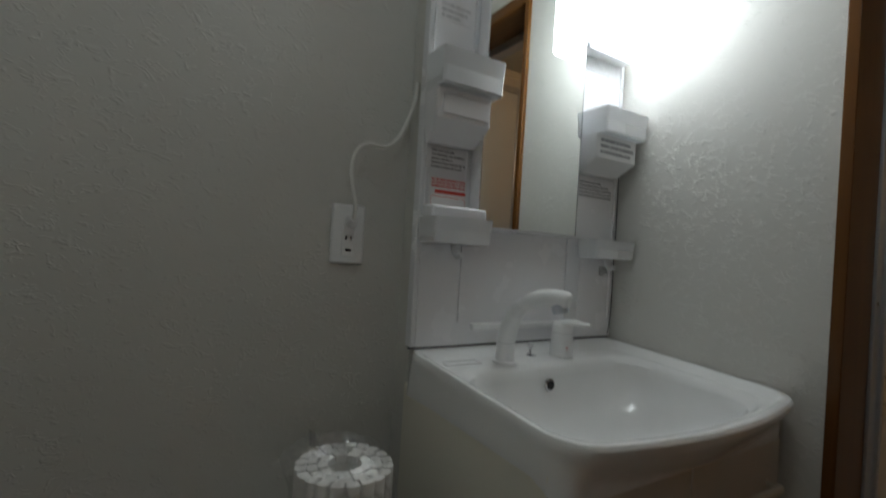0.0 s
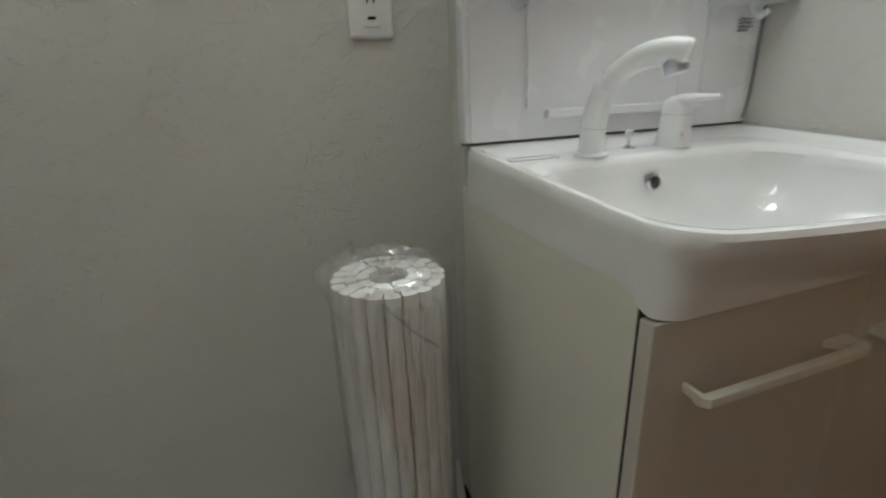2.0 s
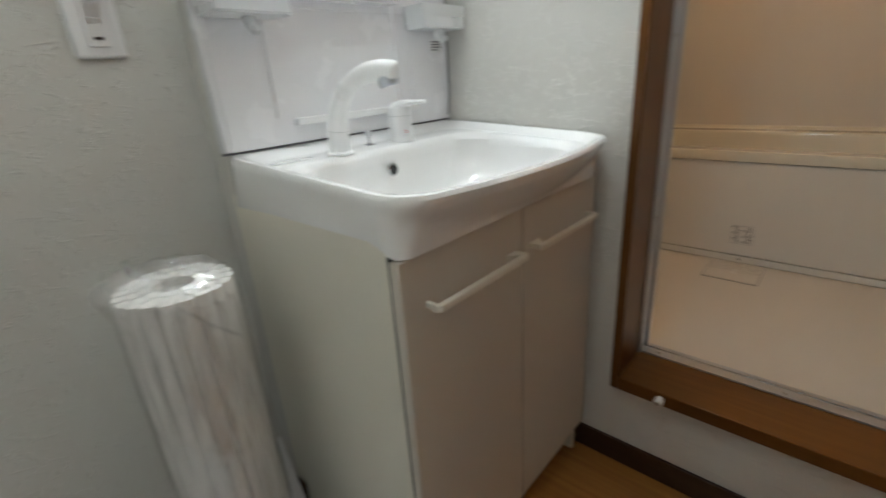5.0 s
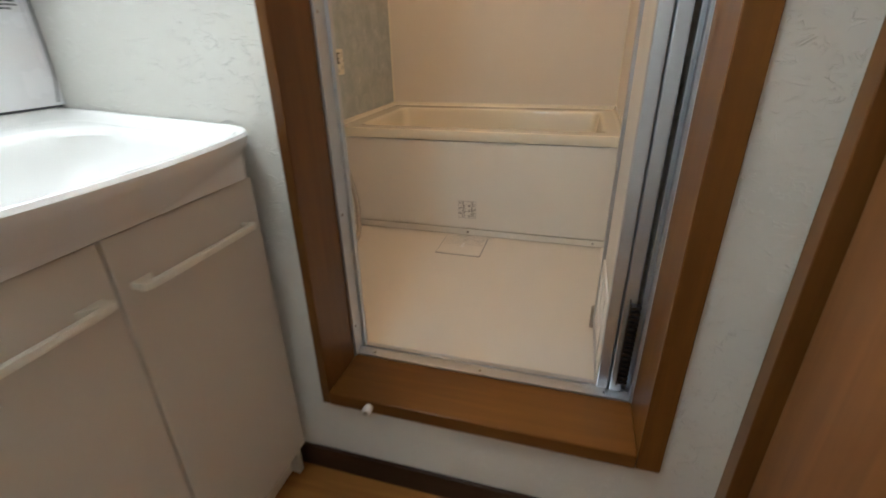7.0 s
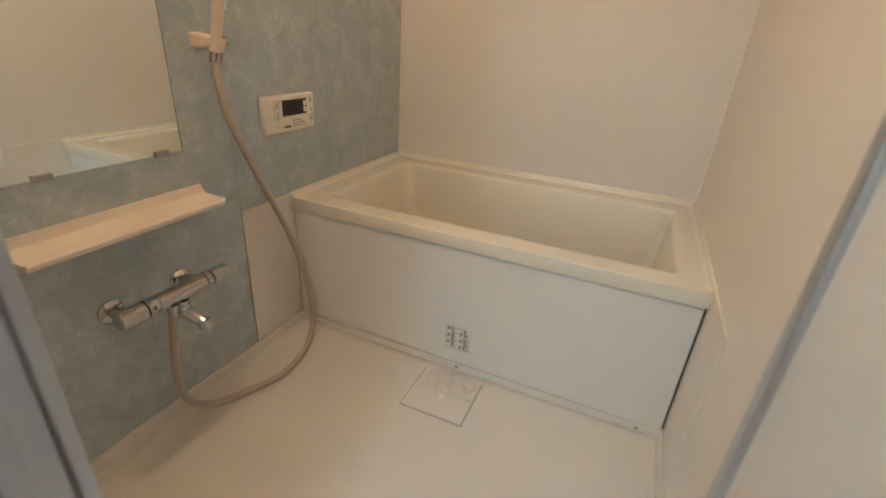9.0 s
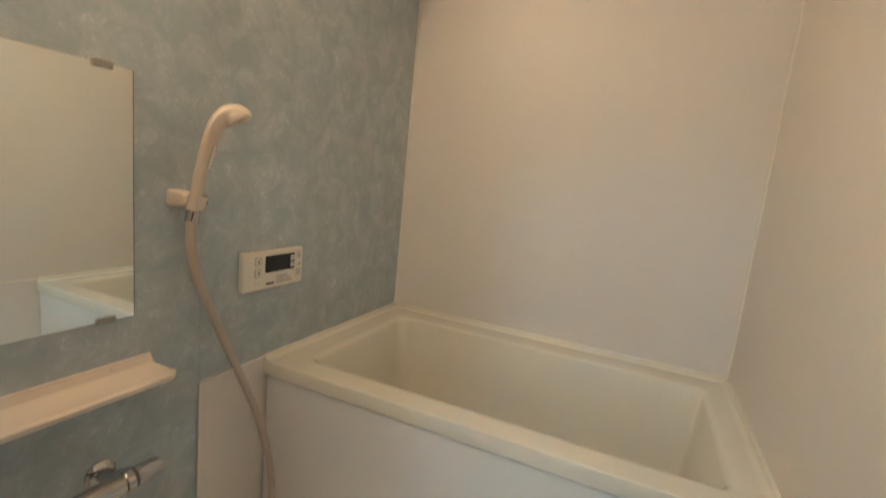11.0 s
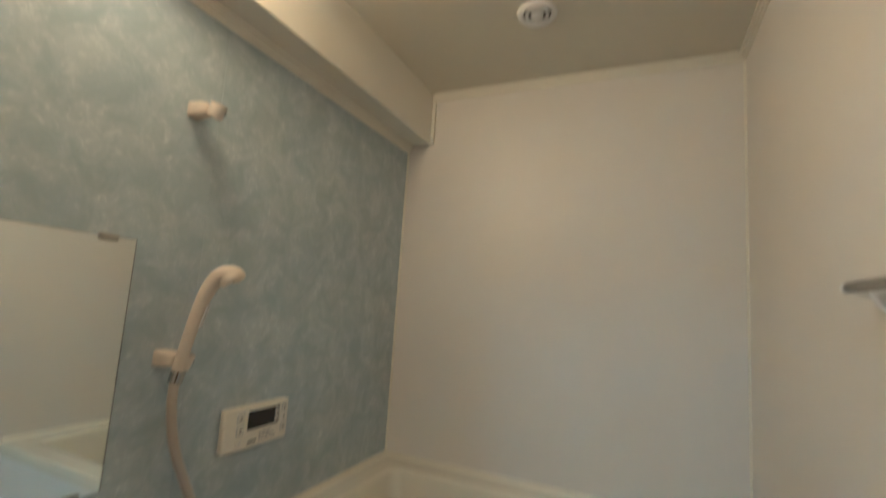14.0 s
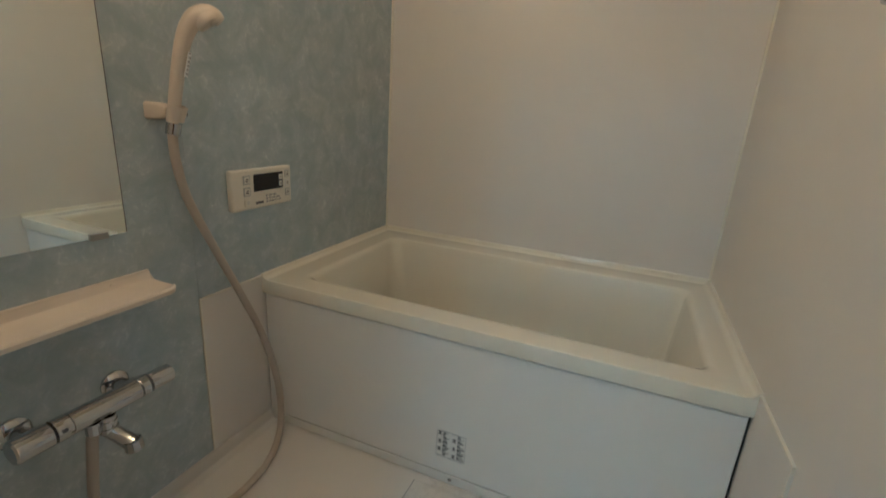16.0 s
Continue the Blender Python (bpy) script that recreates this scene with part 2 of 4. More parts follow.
def blocks(*pairs, bevel=0.0):
    bm = bmesh.new()
    for a, b in pairs:
        add_box(bm, a, b, bevel)
    return bm


def loft(loops, cap_first=False, cap_last=False, bm=None):
    """Skin over closed loops that have the same number of points."""
    bm = bm or bmesh.new()
    rows = [[bm.verts.new(p) for p in loop] for loop in loops]
    n = len(rows[0])
    for a, b in zip(rows, rows[1:]):
        for i in range(n):
            bm.faces.new((a[i], a[(i + 1) % n], b[(i + 1) % n], b[i])).smooth = True
    if cap_first:
        bm.faces.new(rows[0])
    if cap_last:
        bm.faces.new(rows[-1])
    return bm


def rounded(x0, x1, y0, y1, r, n=6, edge=6):
    """Points round a rectangle with rounded corners, in the plane."""
    pts = []
    corners = ((x1 - r, y1 - r, 0), (x0 + r, y1 - r, 90), (x0 + r, y0 + r, 180), (x1 - r, y0 + r, 270))
    for k, (cx, cy, a0) in enumerate(corners):
        arc = [(cx + r * math.cos(radians(a0 + 90 * i / n)), cy + r * math.sin(radians(a0 + 90 * i / n))) for i in range(n + 1)]
        pts += arc
        nx, ny, na = corners[(k + 1) % 4]
        end = (nx + r * math.cos(radians(na)), ny + r * math.sin(radians(na)))
        for j in range(1, edge):
            f = j / edge
            pts.append((arc[-1][0] + (end[0] - arc[-1][0]) * f, arc[-1][1] + (end[1] - arc[-1][1]) * f))
    return pts


def lathe(profile, at, n=24, axis=(0, 0, 1), cap=True):
    """Turn (radius, height) pairs round an axis that starts at a point."""
    q = Vector((0, 0, 1)).rotation_difference(Vector(axis).normalized())
    loops = []
    for r, h in profile:
        loops.append([Vector(at) + q @ Vector((r * math.cos(2 * math.pi * i / n), r * math.sin(2 * math.pi * i / n), h)) for i in range(n)])
    return loft(loops, cap, cap)


def spline(points, steps=8):
    p = [Vector(q) for q in points]
    p = [2 * p[0] - p[1]] + p + [2 * p[-1] - p[-2]]
    out = []
    for i in range(1, len(p) - 2):
        for k in range(steps):
            t = k / steps
            a, b, c, d = p[i - 1], p[i], p[i + 1], p[i + 2]
            out.append(0.5 * (2 * b + (c - a) * t + (2 * a - 5 * b + 4 * c - d) * t * t + (3 * b - a - 3 * c + d) * t ** 3))
    out.append(p[-2])
    return out


def sweep(points, radius, n=12, steps=8, squash=1.0, cap=True):
    """A round bar along a smooth line; radius may be a list, one for each point."""
    line = spline(points, steps)
    rad = radius if isinstance(radius, (list, tuple)) else [radius] * len(points)
    loops = []
    up = Vector((0, 0, 1))
    for i, p in enumerate(line):
        d = (line[min(i + 1, len(line) - 1)] - line[max(i - 1, 0)]).normalized()
        side = d.cross(up)
        if side.length < 0.05:
            side = d.cross(Vector((0, 1, 0)))
        side.normalize()
        top = side.cross(d).normalized()
        up = top
        f = i / steps
        k = min(int(f), len(rad) - 2)
        r = rad[k] + (rad[k + 1] - rad[k]) * (f - k)
        loops.append([p + side * r * math.cos(2 * math.pi * j / n) + top * r * squash * math.sin(2 * math.pi * j / n) for j in range(n)])
    return loft(loops, cap, cap)


def print_lines(x0, x1, z0, z1, y, rows, seed, thick=0.0006):
    """Lines of unreadable small print on a face that looks to -y."""
    rnd = random.Random(seed)
    bm = bmesh.new()
    step = (z1 - z0) / rows
    for r in range(rows):
        x = x0
        z = z1 - step * (r + 0.5)
        end = x1 - (x1 - x0) * rnd.choice((0, 0, 0.1, 0.35))
        while x < end - 0.002:
            w = min(rnd.uniform(0.003, 0.014), end - x)
            add_box(bm, (x, y - thick, z - step * 0.28), (x + w, y, z + step * 0.28))
            x += w + rnd.uniform(0.001, 0.003)
    return bm

# ---- washroom: walls, floor, ceiling ----
WEST, SOUTH, TOP = -1.378, -1.365, 2.30
structure = dict(kind="structure")
single("wall_north", block((WEST - 0.1, 0, -0.05), (0.002, 0.1, TOP + 0.05), 0), PAPER, **structure)
single("wall_west", block((WEST - 0.1, SOUTH - 0.1, -0.05), (WEST, 0, TOP + 0.05), 0), PAPER, **structure)
single("wall_east", blocks(((0, -0.556, 0), (0.12, 0, TOP)), ((0, SOUTH - 0.1, 0), (0.12, -1.248, TOP)),
                           ((0, -1.248, 0), (0.12, -0.556, 0.224)), ((0, -1.248, 1.965), (0.12, -0.556, TOP))), PAPER, **structure)
single("wall_south", blocks(((WEST, SOUTH - 0.1, 0), (-0.86, SOUTH, TOP)), ((-0.001, SOUTH - 0.1, 0), (0, SOUTH, TOP)),
                            ((-0.86, SOUTH - 0.1, 2.03), (-0.001, SOUTH, TOP))), PAPER, **structure)
single("ceiling", block((WEST - 0.1, SOUTH - 0.1, TOP), (0.12, 0.1, TOP + 0.06), 0), CEIL, **structure)
floor = single("floor", block((WEST - 0.1, SOUTH - 0.1, -0.08), (0.12, 0.1, 0.0), 0), FLOORWOOD, **structure)

# filler that brings the wall forward behind the washstand
single("wall_filler", block((-0.586, -0.058, 0), (-0.0005, 0.0, 1.90), 0.002), PAPER, **structure)
single("baseboard_east", block((-0.009, SOUTH + 0.017, 0), (0.0, -0.455, 0.066), 0.002), DARKBASE, **structure)
single("baseboard_south", block((WEST, SOUTH, 0), (-0.93, SOUTH + 0.009, 0.066), 0.002), DARKBASE, **structure)
single("baseboard_west", block((WEST, SOUTH + 0.01, 0), (WEST + 0.009, -0.70, 0.066), 0.002), DARKBASE, **structure)
single("baseboard_filler", block((-0.6055, -0.102, 0), (-0.5915, -0.030, 0.100), 0.002), DARKBASE, **structure)

# brown door of the washroom in the south wall
door2 = thing("door_2", (-0.45, SOUTH, 0), "", "", kind="structure")
part("door_frame", blocks(((-0.036, SOUTH - 0.09, 0), (-0.001, SOUTH + 0.016, 2.03)), ((-0.86, SOUTH - 0.09, 0), (-0.824, SOUTH + 0.016, 2.03)),
                          ((-0.824, SOUTH - 0.09, 1.994), (-0.036, SOUTH + 0.016, 2.03)), bevel=0.002), BROWN, door2)
leaf2 = part("door_leaf", block((-0.820, SOUTH - 0.045, 0.008), (-0.042, SOUTH - 0.012, 1.99), 0.002), DOORBROWN, door2)
part("door_handle", sweep([(-0.76, SOUTH - 0.012, 0.98), (-0.76, SOUTH + 0.04, 0.98), (-0.70, SOUTH + 0.045, 0.98), (-0.65, SOUTH + 0.045, 0.98)], 0.009), STEEL, leaf2)

# brown timber frame of the bathroom doorway, with its sill
JL, JR, SILL, HEAD = -0.576, -1.205, 0.259, 1.925
door1 = thing("door_1", (0.05, -0.9, 0.2), "", "", kind="structure")
part("jamb", block((-0.014, JL, 0.224), (0.113, -0.5562, HEAD + 0.04), 0.002), BROWN, door1)
part("jamb", block((-0.014, -1.2478, 0.224), (0.122, JR, HEAD + 0.04), 0.002), BROWN, door1)
part("sill", block((-0.018, JR, 0.226), (0.122, JL, SILL), 0.003), BROWN_Y, door1)
part("threshold_base", block((0.1225, JR, 0.10), (0.178, JL, 0.192), 0), WHITEPL, door1)
part("head", block((-0.014, JR, HEAD), (0.122, JL, HEAD + 0.04), 0.002), BROWN_Y, door1)
alu = part("aluminium_frame", blocks(
    ((0.1132, JL - 0.005, SILL), (0.132, JL + 0.014, HEAD)), ((0.132, JL - 0.0015, SILL), (0.158, JL, HEAD)), ((0.158, JL - 0.008, SILL - 0.05), (0.172, JL, HEAD)),
    ((0.1225, JR, SILL), (0.139, JR + 0.006, HEAD)), ((0.139, JR, SILL), (0.158, JR + 0.002, HEAD)), ((0.158, JR, SILL - 0.05), (0.172, JR + 0.010, HEAD)),
    ((0.1225, JR + 0.010, HEAD - 0.03), (0.172, JL - 0.008, HEAD)), bevel=0.0015), ALU, door1, "satin aluminium door frame")
part("track", blocks(((0.1225, JR + 0.001, SILL - 0.03), (0.150, JL - 0.001, SILL + 0.003)), ((0.1505, JR + 0.011, SILL - 0.04), (0.158, JL - 0.009, SILL - 0.004)),
                     ((0.159, JR + 0.011, SILL - 0.064), (0.172, JL - 0.009, SILL + 0.001)), bevel=0.001), ALU, door1, "aluminium threshold track")
for y, z in ((JL - 0.005, 0.62), (JL - 0.005, 1.0), (JL - 0.005, 0.34), (JR + 0.004, 0.62), (JR + 0.004, 1.0)):
    part("screw", lathe([(0.0035, 0), (0.003, 0.0012), (0.001, 0.0016)], (0.124 if y > -0.9 else 0.1315, y, z), 10, (0, -1 if y > -0.9 else 1, 0)), CHROME, door1)
for y in (-0.62, -0.88, -1.15):
    part("screw", lathe([(0.0035, 0), (0.003, 0.0012), (0.001, 0.0016)], (0.134, y, SILL + 0.003), 10), CHROME, door1)

# folding door, pushed open against the bathroom's south side
def folding_leaf(y, x0, x1, front):
    z0, z1 = 0.225, 1.89
    s = 0.022
    leaf = thing("folding_door_leaf", ((x0 + x1) / 2, y, z0),
                 "white frosted folding bathroom door leaf in aluminium, folded open", "door", "folded door leaves")
    for a, b in ((x0, x0 + s), (x1 - s, x1)):
        part("stile", block((a, y - 0.012, z0), (b, y + 0.012, z1), 0.003), ALU, leaf)
    for a, b in ((z0, z0 + 0.03), (z1 - 0.03, z1)):
        part("rail", block((x0 + s, y - 0.011, a), (x1 - s, y + 0.011, b), 0.002), ALU, leaf)
    part("pane", block((x0 + s - 0.002, y - 0.003, 0.43), (x1 - s + 0.002, y + 0.004, z1 - 0.028), 0.001), ACRYL, leaf, "frosted white acrylic pane")
    kick = part("kick_panel", block((x0 + s - 0.002, y - 0.008, z0 + 0.028), (x1 - s + 0.002, y + 0.009, 0.43), 0.002), WHITEPL, leaf, "white plastic lower panel")
    if front:
        for x in (x0 + 0.10, x0 + 0.20):
            part("rib", block((x, y + 0.009, z0 + 0.04), (x + 0.004, y + 0.0115, 0.42), 0.001), WHITEPL, kick)
        part("pivot", block((x1 - 0.004, y + 0.004, z0 - 0.02), (x1 + 0.012, y + 0.02, z0 + 0.045), 0.003), STEEL, leaf)
    return leaf


folding_leaf(-1.146, 0.150, 0.462, True)
folding_leaf(-1.172, 0.146, 0.458, False)
single("door_vent_grille", blocks(*[((0.124, -1.1895, 0.300 + k * 0.012), (0.1395, -1.1715, 0.306 + k * 0.012)) for k in range(16)],
                                  ((0.1245, -1.1710, 0.295), (0.139, -1.1685, 0.495)), bevel=0.0006), SCREEN,
       "black louvred vent strip in the aluminium door frame", "vent")
stop = thing("magnet_catch", (-0.02, -0.672, 0.236), "small white magnetic catch on the brown sill", "door catch")
part("body", lathe([(0.009, 0), (0.010, 0.004), (0.010, 0.014), (0.007, 0.019)], (-0.018, -0.672, 0.243), 16, (-1, 0, 0)), WHITEPL, stop)
part("magnet", lathe([(0.005, 0), (0.005, 0.002)], (-0.0365, -0.672, 0.243), 12, (-1, 0, 0)), STEEL, stop)

# ceiling lamp of the washroom
lamp = thing("ceiling_lamp", (-0.74, -0.66, TOP), "small white globe ceiling lamp, switched on", "ceiling lamp")
part("rim", lathe([(0.062, 0.0), (0.064, -0.012), (0.050, -0.018)], (-0.74, -0.66, TOP), 32), WHITEPL, lamp)
part("cover", lathe([(0.046, -0.016), (0.052, -0.040), (0.053, -0.062), (0.046, -0.088), (0.030, -0.104), (0.010, -0.110)], (-0.74, -0.66, TOP), 32), ROOMGLOW, lamp, "glowing white cover")

# washing machine pan
pan = thing("washing_machine_pan", (-0.98, -0.33, 0), "white plastic washing machine pan on the floor by the wall", "pan")
outer = rounded(-1.335, -0.632, -0.665, -0.006, 0.03)
inner = rounded(-1.305, -0.662, -0.635, -0.036, 0.03)
deep = rounded(-1.295, -0.672, -0.625, -0.046, 0.03)
part("tray", loft([[(x, y, 0.0) for x, y in outer], [(x, y, 0.094) for x, y in outer],
                   [(x * 0.998 - 0.002, y * 0.996 - 0.001, 0.1) for x, y in outer],
                   [(x, y, 0.1) for x, y in inner], [(x, y, 0.094) for x, y in inner], [(x, y, 0.03) for x, y in deep]], True, True), WHITEPL, pan)
for dx, dy in ((-1.24, -0.57), (-1.24, -0.10), (-0.73, -0.57)):
    part("foot_pad", lathe([(0.045, 0.03), (0.045, 0.05), (0.04, 0.054)], (dx, dy, 0), 20), WHITEPL, pan)

# rolled-up slatted bath lid in clear film
CX, CY, Z0, Z1 = -0.757, -0.192, 0.031, 0.700
roll = thing("rolled_bath_lid", (CX, CY, Z0), "rolled white slatted bath lid wrapped in clear plastic film", "bath lid")
for ring, (r0, r1, count) in enumerate(((0.0605, 0.0765, 20), (0.0440, 0.0590, 14), (0.0275, 0.0425, 9))):
    for k in range(count):
        a0 = 2 * math.pi * (k + 0.02 + ring * 0.3) / count
        a1 = 2 * math.pi * (k + 0.98 + ring * 0.3) / count
        am = (a0 + a1) / 2
        w = a1 - a0
        prof = [(r1 * 0.95, a0 + w * 0.01), (r1 * 0.982, a0 + w * 0.06), (r1 * 1.008, a0 + w * 0.18), (r1 * 1.018, am), (r1 * 1.008, a1 - w * 0.18), (r1 * 0.982, a1 - w * 0.06), (r1 * 0.95, a1 - w * 0.01), (r0, a1 - 0.02), (r0 * 0.985, am), (r0, a0 + 0.02)]
        top = Z1 - random.uniform(0, 0.0025)
        loops = []
        for z in (Z0, top - 0.0025, top):
            g = 0.965 if z == top else 1.0
            mid = Vector(((r0 + r1) / 2 * math.cos(am), (r0 + r1) / 2 * math.sin(am), 0))
            loops.append([Vector((CX, CY, z)) + mid + (Vector((r * math.cos(a), r * math.sin(a), 0)) - mid) * g for r, a in prof])
        part("slat", loft(loops, True, True), SLAT, roll)
part("joint_core", lathe([(0.060, Z0 + 0.002), (0.060, Z1 - 0.006), (0.030, Z1 - 0.006), (0.024, Z1 - 0.02), (0.024, Z0 + 0.01)], (CX, CY, 0), 24), SLATDARK, roll)
loops = []
rnd = random.Random(4)
crinkle = [rnd.uniform(0, 0.0045) for _ in range(40)]
for z, r in ((Z0, 0.080), (0.15, 0.0815), (0.35, 0.0805), (0.55, 0.0815), (Z1 - 0.03, 0.081), (Z1 + 0.002, 0.083), (Z1 + 0.010, 0.072), (Z1 + 0.016, 0.045), (Z1 + 0.020, 0.02)):
    loops.append([(CX - (0.012 if z > Z1 else 0) + (r + crinkle[(i + int(z * 13)) % 40]) * math.cos(2 * math.pi * i / 40),
                   CY + (0.018 if z > Z1 else 0) + (r + crinkle[(i + int(z * 13)) % 40]) * math.sin(2 * math.pi * i / 40),
                   z + (crinkle[(3 * i) % 40] * 1.6 if z > Z1 else 0)) for i in range(40)])
part("film", loft(loops, False, True), FILM, roll, "clear crinkled plastic wrapping film")
tuft = bmesh.new()
for k in range(2):
    a = 1.7 + k * 0.22
    p = Vector((CX - 0.035, CY + 0.055, Z1 + 0.006))
    w = Vector((math.cos(a), math.sin(a), 0)) * 0.016
    pts = [p - w, p + w, p + w * 1.3 + Vector((0.004 * k, 0.006, 0.022)), p - w * 0.6 + Vector((-0.004, 0.008 + 0.003 * k, 0.030))]
    q = [tuft.verts.new(v) for v in pts] + [tuft.verts.new(v + Vector((0.0012, 0.0012, 0))) for v in pts]
    for f in ((0, 1, 2, 3), (7, 6, 5, 4), (0, 4, 5, 1), (1, 5, 6, 2), (2, 6, 7, 3), (3, 7, 4, 0)):
        tuft.faces.new([q[j] for j in f])
part("film_tuft", tuft, FILM, roll)
flap = loft([[(CX + 0.0835, CY - 0.012, z), (CX + 0.0835 + w, CY - 0.022, z), (CX + 0.0842 + w, CY - 0.0205, z), (CX + 0.0842, CY - 0.0105, z)] for z, w in ((Z0 + 0.003, 0.030), (0.16, 0.026), (0.26, 0.014), (0.36, 0.003))], True, True)
part("film_flap", flap, MILKY, roll)
strip = sweep([(CX - 0.02, CY - 0.079, Z1 - 0.012), (CX + 0.012, CY - 0.083, Z1 - 0.05), (CX + 0.045, CY - 0.070, Z1 - 0.085)], 0.004, 8, 6, 0.3)
part("film_tape", strip, FILM, roll)

# wall outlet with plug and cord
out = thing("wall_outlet", (-0.712, 0, 1.07), "white double wall outlet with an earth terminal", "outlet")
part("cover_plate", block((-0.747, -0.010, 1.010), (-0.678, 0, 1.130), 0.006, 4), WHITEPL, out)
mod = part("socket_module", block((-0.726, -0.0125, 1.026), (-0.699, -0.004, 1.114), 0.002), WHITEPL, out)
for x, z, h in ((-0.7175, 1.062, 0.0045), (-0.7075, 1.062, 0.0035)):
    part("slot", block((x - 0.001, -0.0129, z - h), (x + 0.001, -0.0122, z + h), 0), SCREEN, mod)
part("earth_terminal", block((-0.7185, -0.0132, 1.036), (-0.7065, -0.0122, 1.040), 0.0003), SCREEN, mod)
plug = thing("plug_with_cord", (-0.712, -0.012, 1.09), "white power plug with a grey cord to the washstand", "plug")
part("plug_body", sweep([(-0.712, -0.013, 1.095), (-0.712, -0.026, 1.094), (-0.712, -0.036, 1.100)], [0.011, 0.0115, 0.008], 14, 6), WHITEPL, plug)
part("cord", sweep([(-0.712, -0.035, 1.099), (-0.714, -0.042, 1.13), (-0.722, -0.035, 1.19), (-0.714, -0.032, 1.232), (-0.690, -0.032, 1.252),
                    (-0.655, -0.03, 1.252), (-0.628, -0.03, 1.272), (-0.606, -0.03, 1.315), (-0.592, -0.03, 1.36), (-0.588, -0.03, 1.40)], 0.0042, 10), CORDGREY, plug)

# ---- washstand: cabinet, basin, tap ----
cab = thing("washstand_cabinet", (-0.31, -0.27, 0), "cream white two-door washstand cabinet under the basin", "cabinet")
part("side_panel", block((-0.598, -0.4776, 0.0), (-0.582, -0.1050, 0.775), 0.001), ENAMEL, cab)
part("side_panel", block((-0.040, -0.4776, 0.0), (-0.024, -0.060, 0.775), 0.001), ENAMEL, cab)
part("bottom_panel", block((-0.5815, -0.455, 0.090), (-0.0405, -0.076, 0.105), 0), ENAMEL, cab)
part("back_panel", block((-0.5815, -0.075, 0.1055), (-0.0405, -0.062, 0.75), 0), ENAMEL, cab)
# dark sheet: the shade in the slit behind the doors, as colour
part("door_gap_shade", block((-0.5970, -0.4798, 0.098), (-0.026, -0.4778, 0.756), 0), GAPSHADE, cab, "dark sheet painted as the shade behind the doors")
part("plinth", block((-0.5815, -0.455, 0.0), (-0.0405, -0.440, 0.0895), 0.001), ENAMEL, cab)
part("back_strip", block((-0.5910, -0.1048, 0.002), (-0.582, -0.0590, 0.775), 0.0004), ENAMEL, cab)


def grip(h0, h1, inner):
    """A bar held off the door by an end post; the inner end runs back to the door in a broad wedge."""
    s = 1 if inner > 0 else -1
    ends = (h0, h1) if s > 0 else (h1, h0)
    bm = bmesh.new()
    line = [(ends[0] - s * 0.001, -0.5155), (ends[0] + s * 0.004, -0.5205), (ends[1] - s * 0.030, -0.5205), (ends[1] - s * 0.008, -0.5190), (ends[1], -0.5160)]
    loops = []
    for x, y in line:
        loops.append([(x, y + dy, 0.667 + dz) for dy, dz in ((-0.0045, -0.0045), (-0.0055, 0.0), (-0.0045, 0.0050), (0.0, 0.0062), (0.0045, 0.0050), (0.0055, 0.0), (0.0045, -0.0045), (0.0, -0.0055))])
    loft(loops, True, True, bm)
    x = ends[0]
    add_box(bm, (min(x, x + s * 0.006), -0.5180, 0.6625), (max(x, x + s * 0.006), -0.4965, 0.6725), 0.002)
    wedge = [(ends[1], -0.5150), (ends[1] - s * 0.012, -0.5180), (ends[1] - s * 0.034, -0.4965), (ends[1], -0.4965)]
    loft([[(x, y, z) for x, y in wedge] for z in (0.6630, 0.6645, 0.6705, 0.6720)], True, True, bm)
    return bm


for x0, x1, h0, h1, inner in ((-0.597, -0.3125, -0.555, -0.3315, 1), (-0.3095, -0.026, -0.2905, -0.068, -1)):
    d = part("door", block((x0, -0.497, 0.095), (x1, -0.480, 0.7405), 0.002), DOORFACE, cab, "cream laminate cabinet door")
    part("handle", grip(h0, h1, inner), ENAMEL, d, "cream bar handle")

basin = thing("wash_basin", (-0.30, -0.30, 0.73), "glossy white porcelain wash basin with bowed front", "basin")


def bowed(pts, y_mid, amount, yb, cut=0.0):
    """Push the front of a rounded rectangle outwards in the middle; cut shaves the bulge back to the flat skirt."""
    res = []
    for x, y in pts:
        f = max(0.0, min(1.0, (yb - y) / (yb - y_mid)))
        res.append((x, y - f * max(0.0, amount * (1 - ((x + 0.30) / 0.31) ** 2) - cut)))
    return res


def rim_z(y, drop=0.0):
    """Top of the basin: falls gently to the front."""
    return 0.848 - 0.026 * max(0, min(1, (-0.07 - y) / 0.45)) - drop


def rim(x0, x1, y0, y1, r, bow, drop):
    return [(x, y, rim_z(y, drop)) for x, y in bowed(rounded(x0, x1, y0, y1, r, 8, 14), y0, bow, y1)]


def skirt_z(y):
    """Lower edge of the basin's side: runs level, then drops round the front corner."""
    g = max(0.0, min(1.0, (-0.455 - y) / 0.038))
    return 0.757 + 0.005 * max(0.0, min(1.0, (-0.064 - y) / 0.12)) - 0.019 * g * g * (3 - 2 * g)


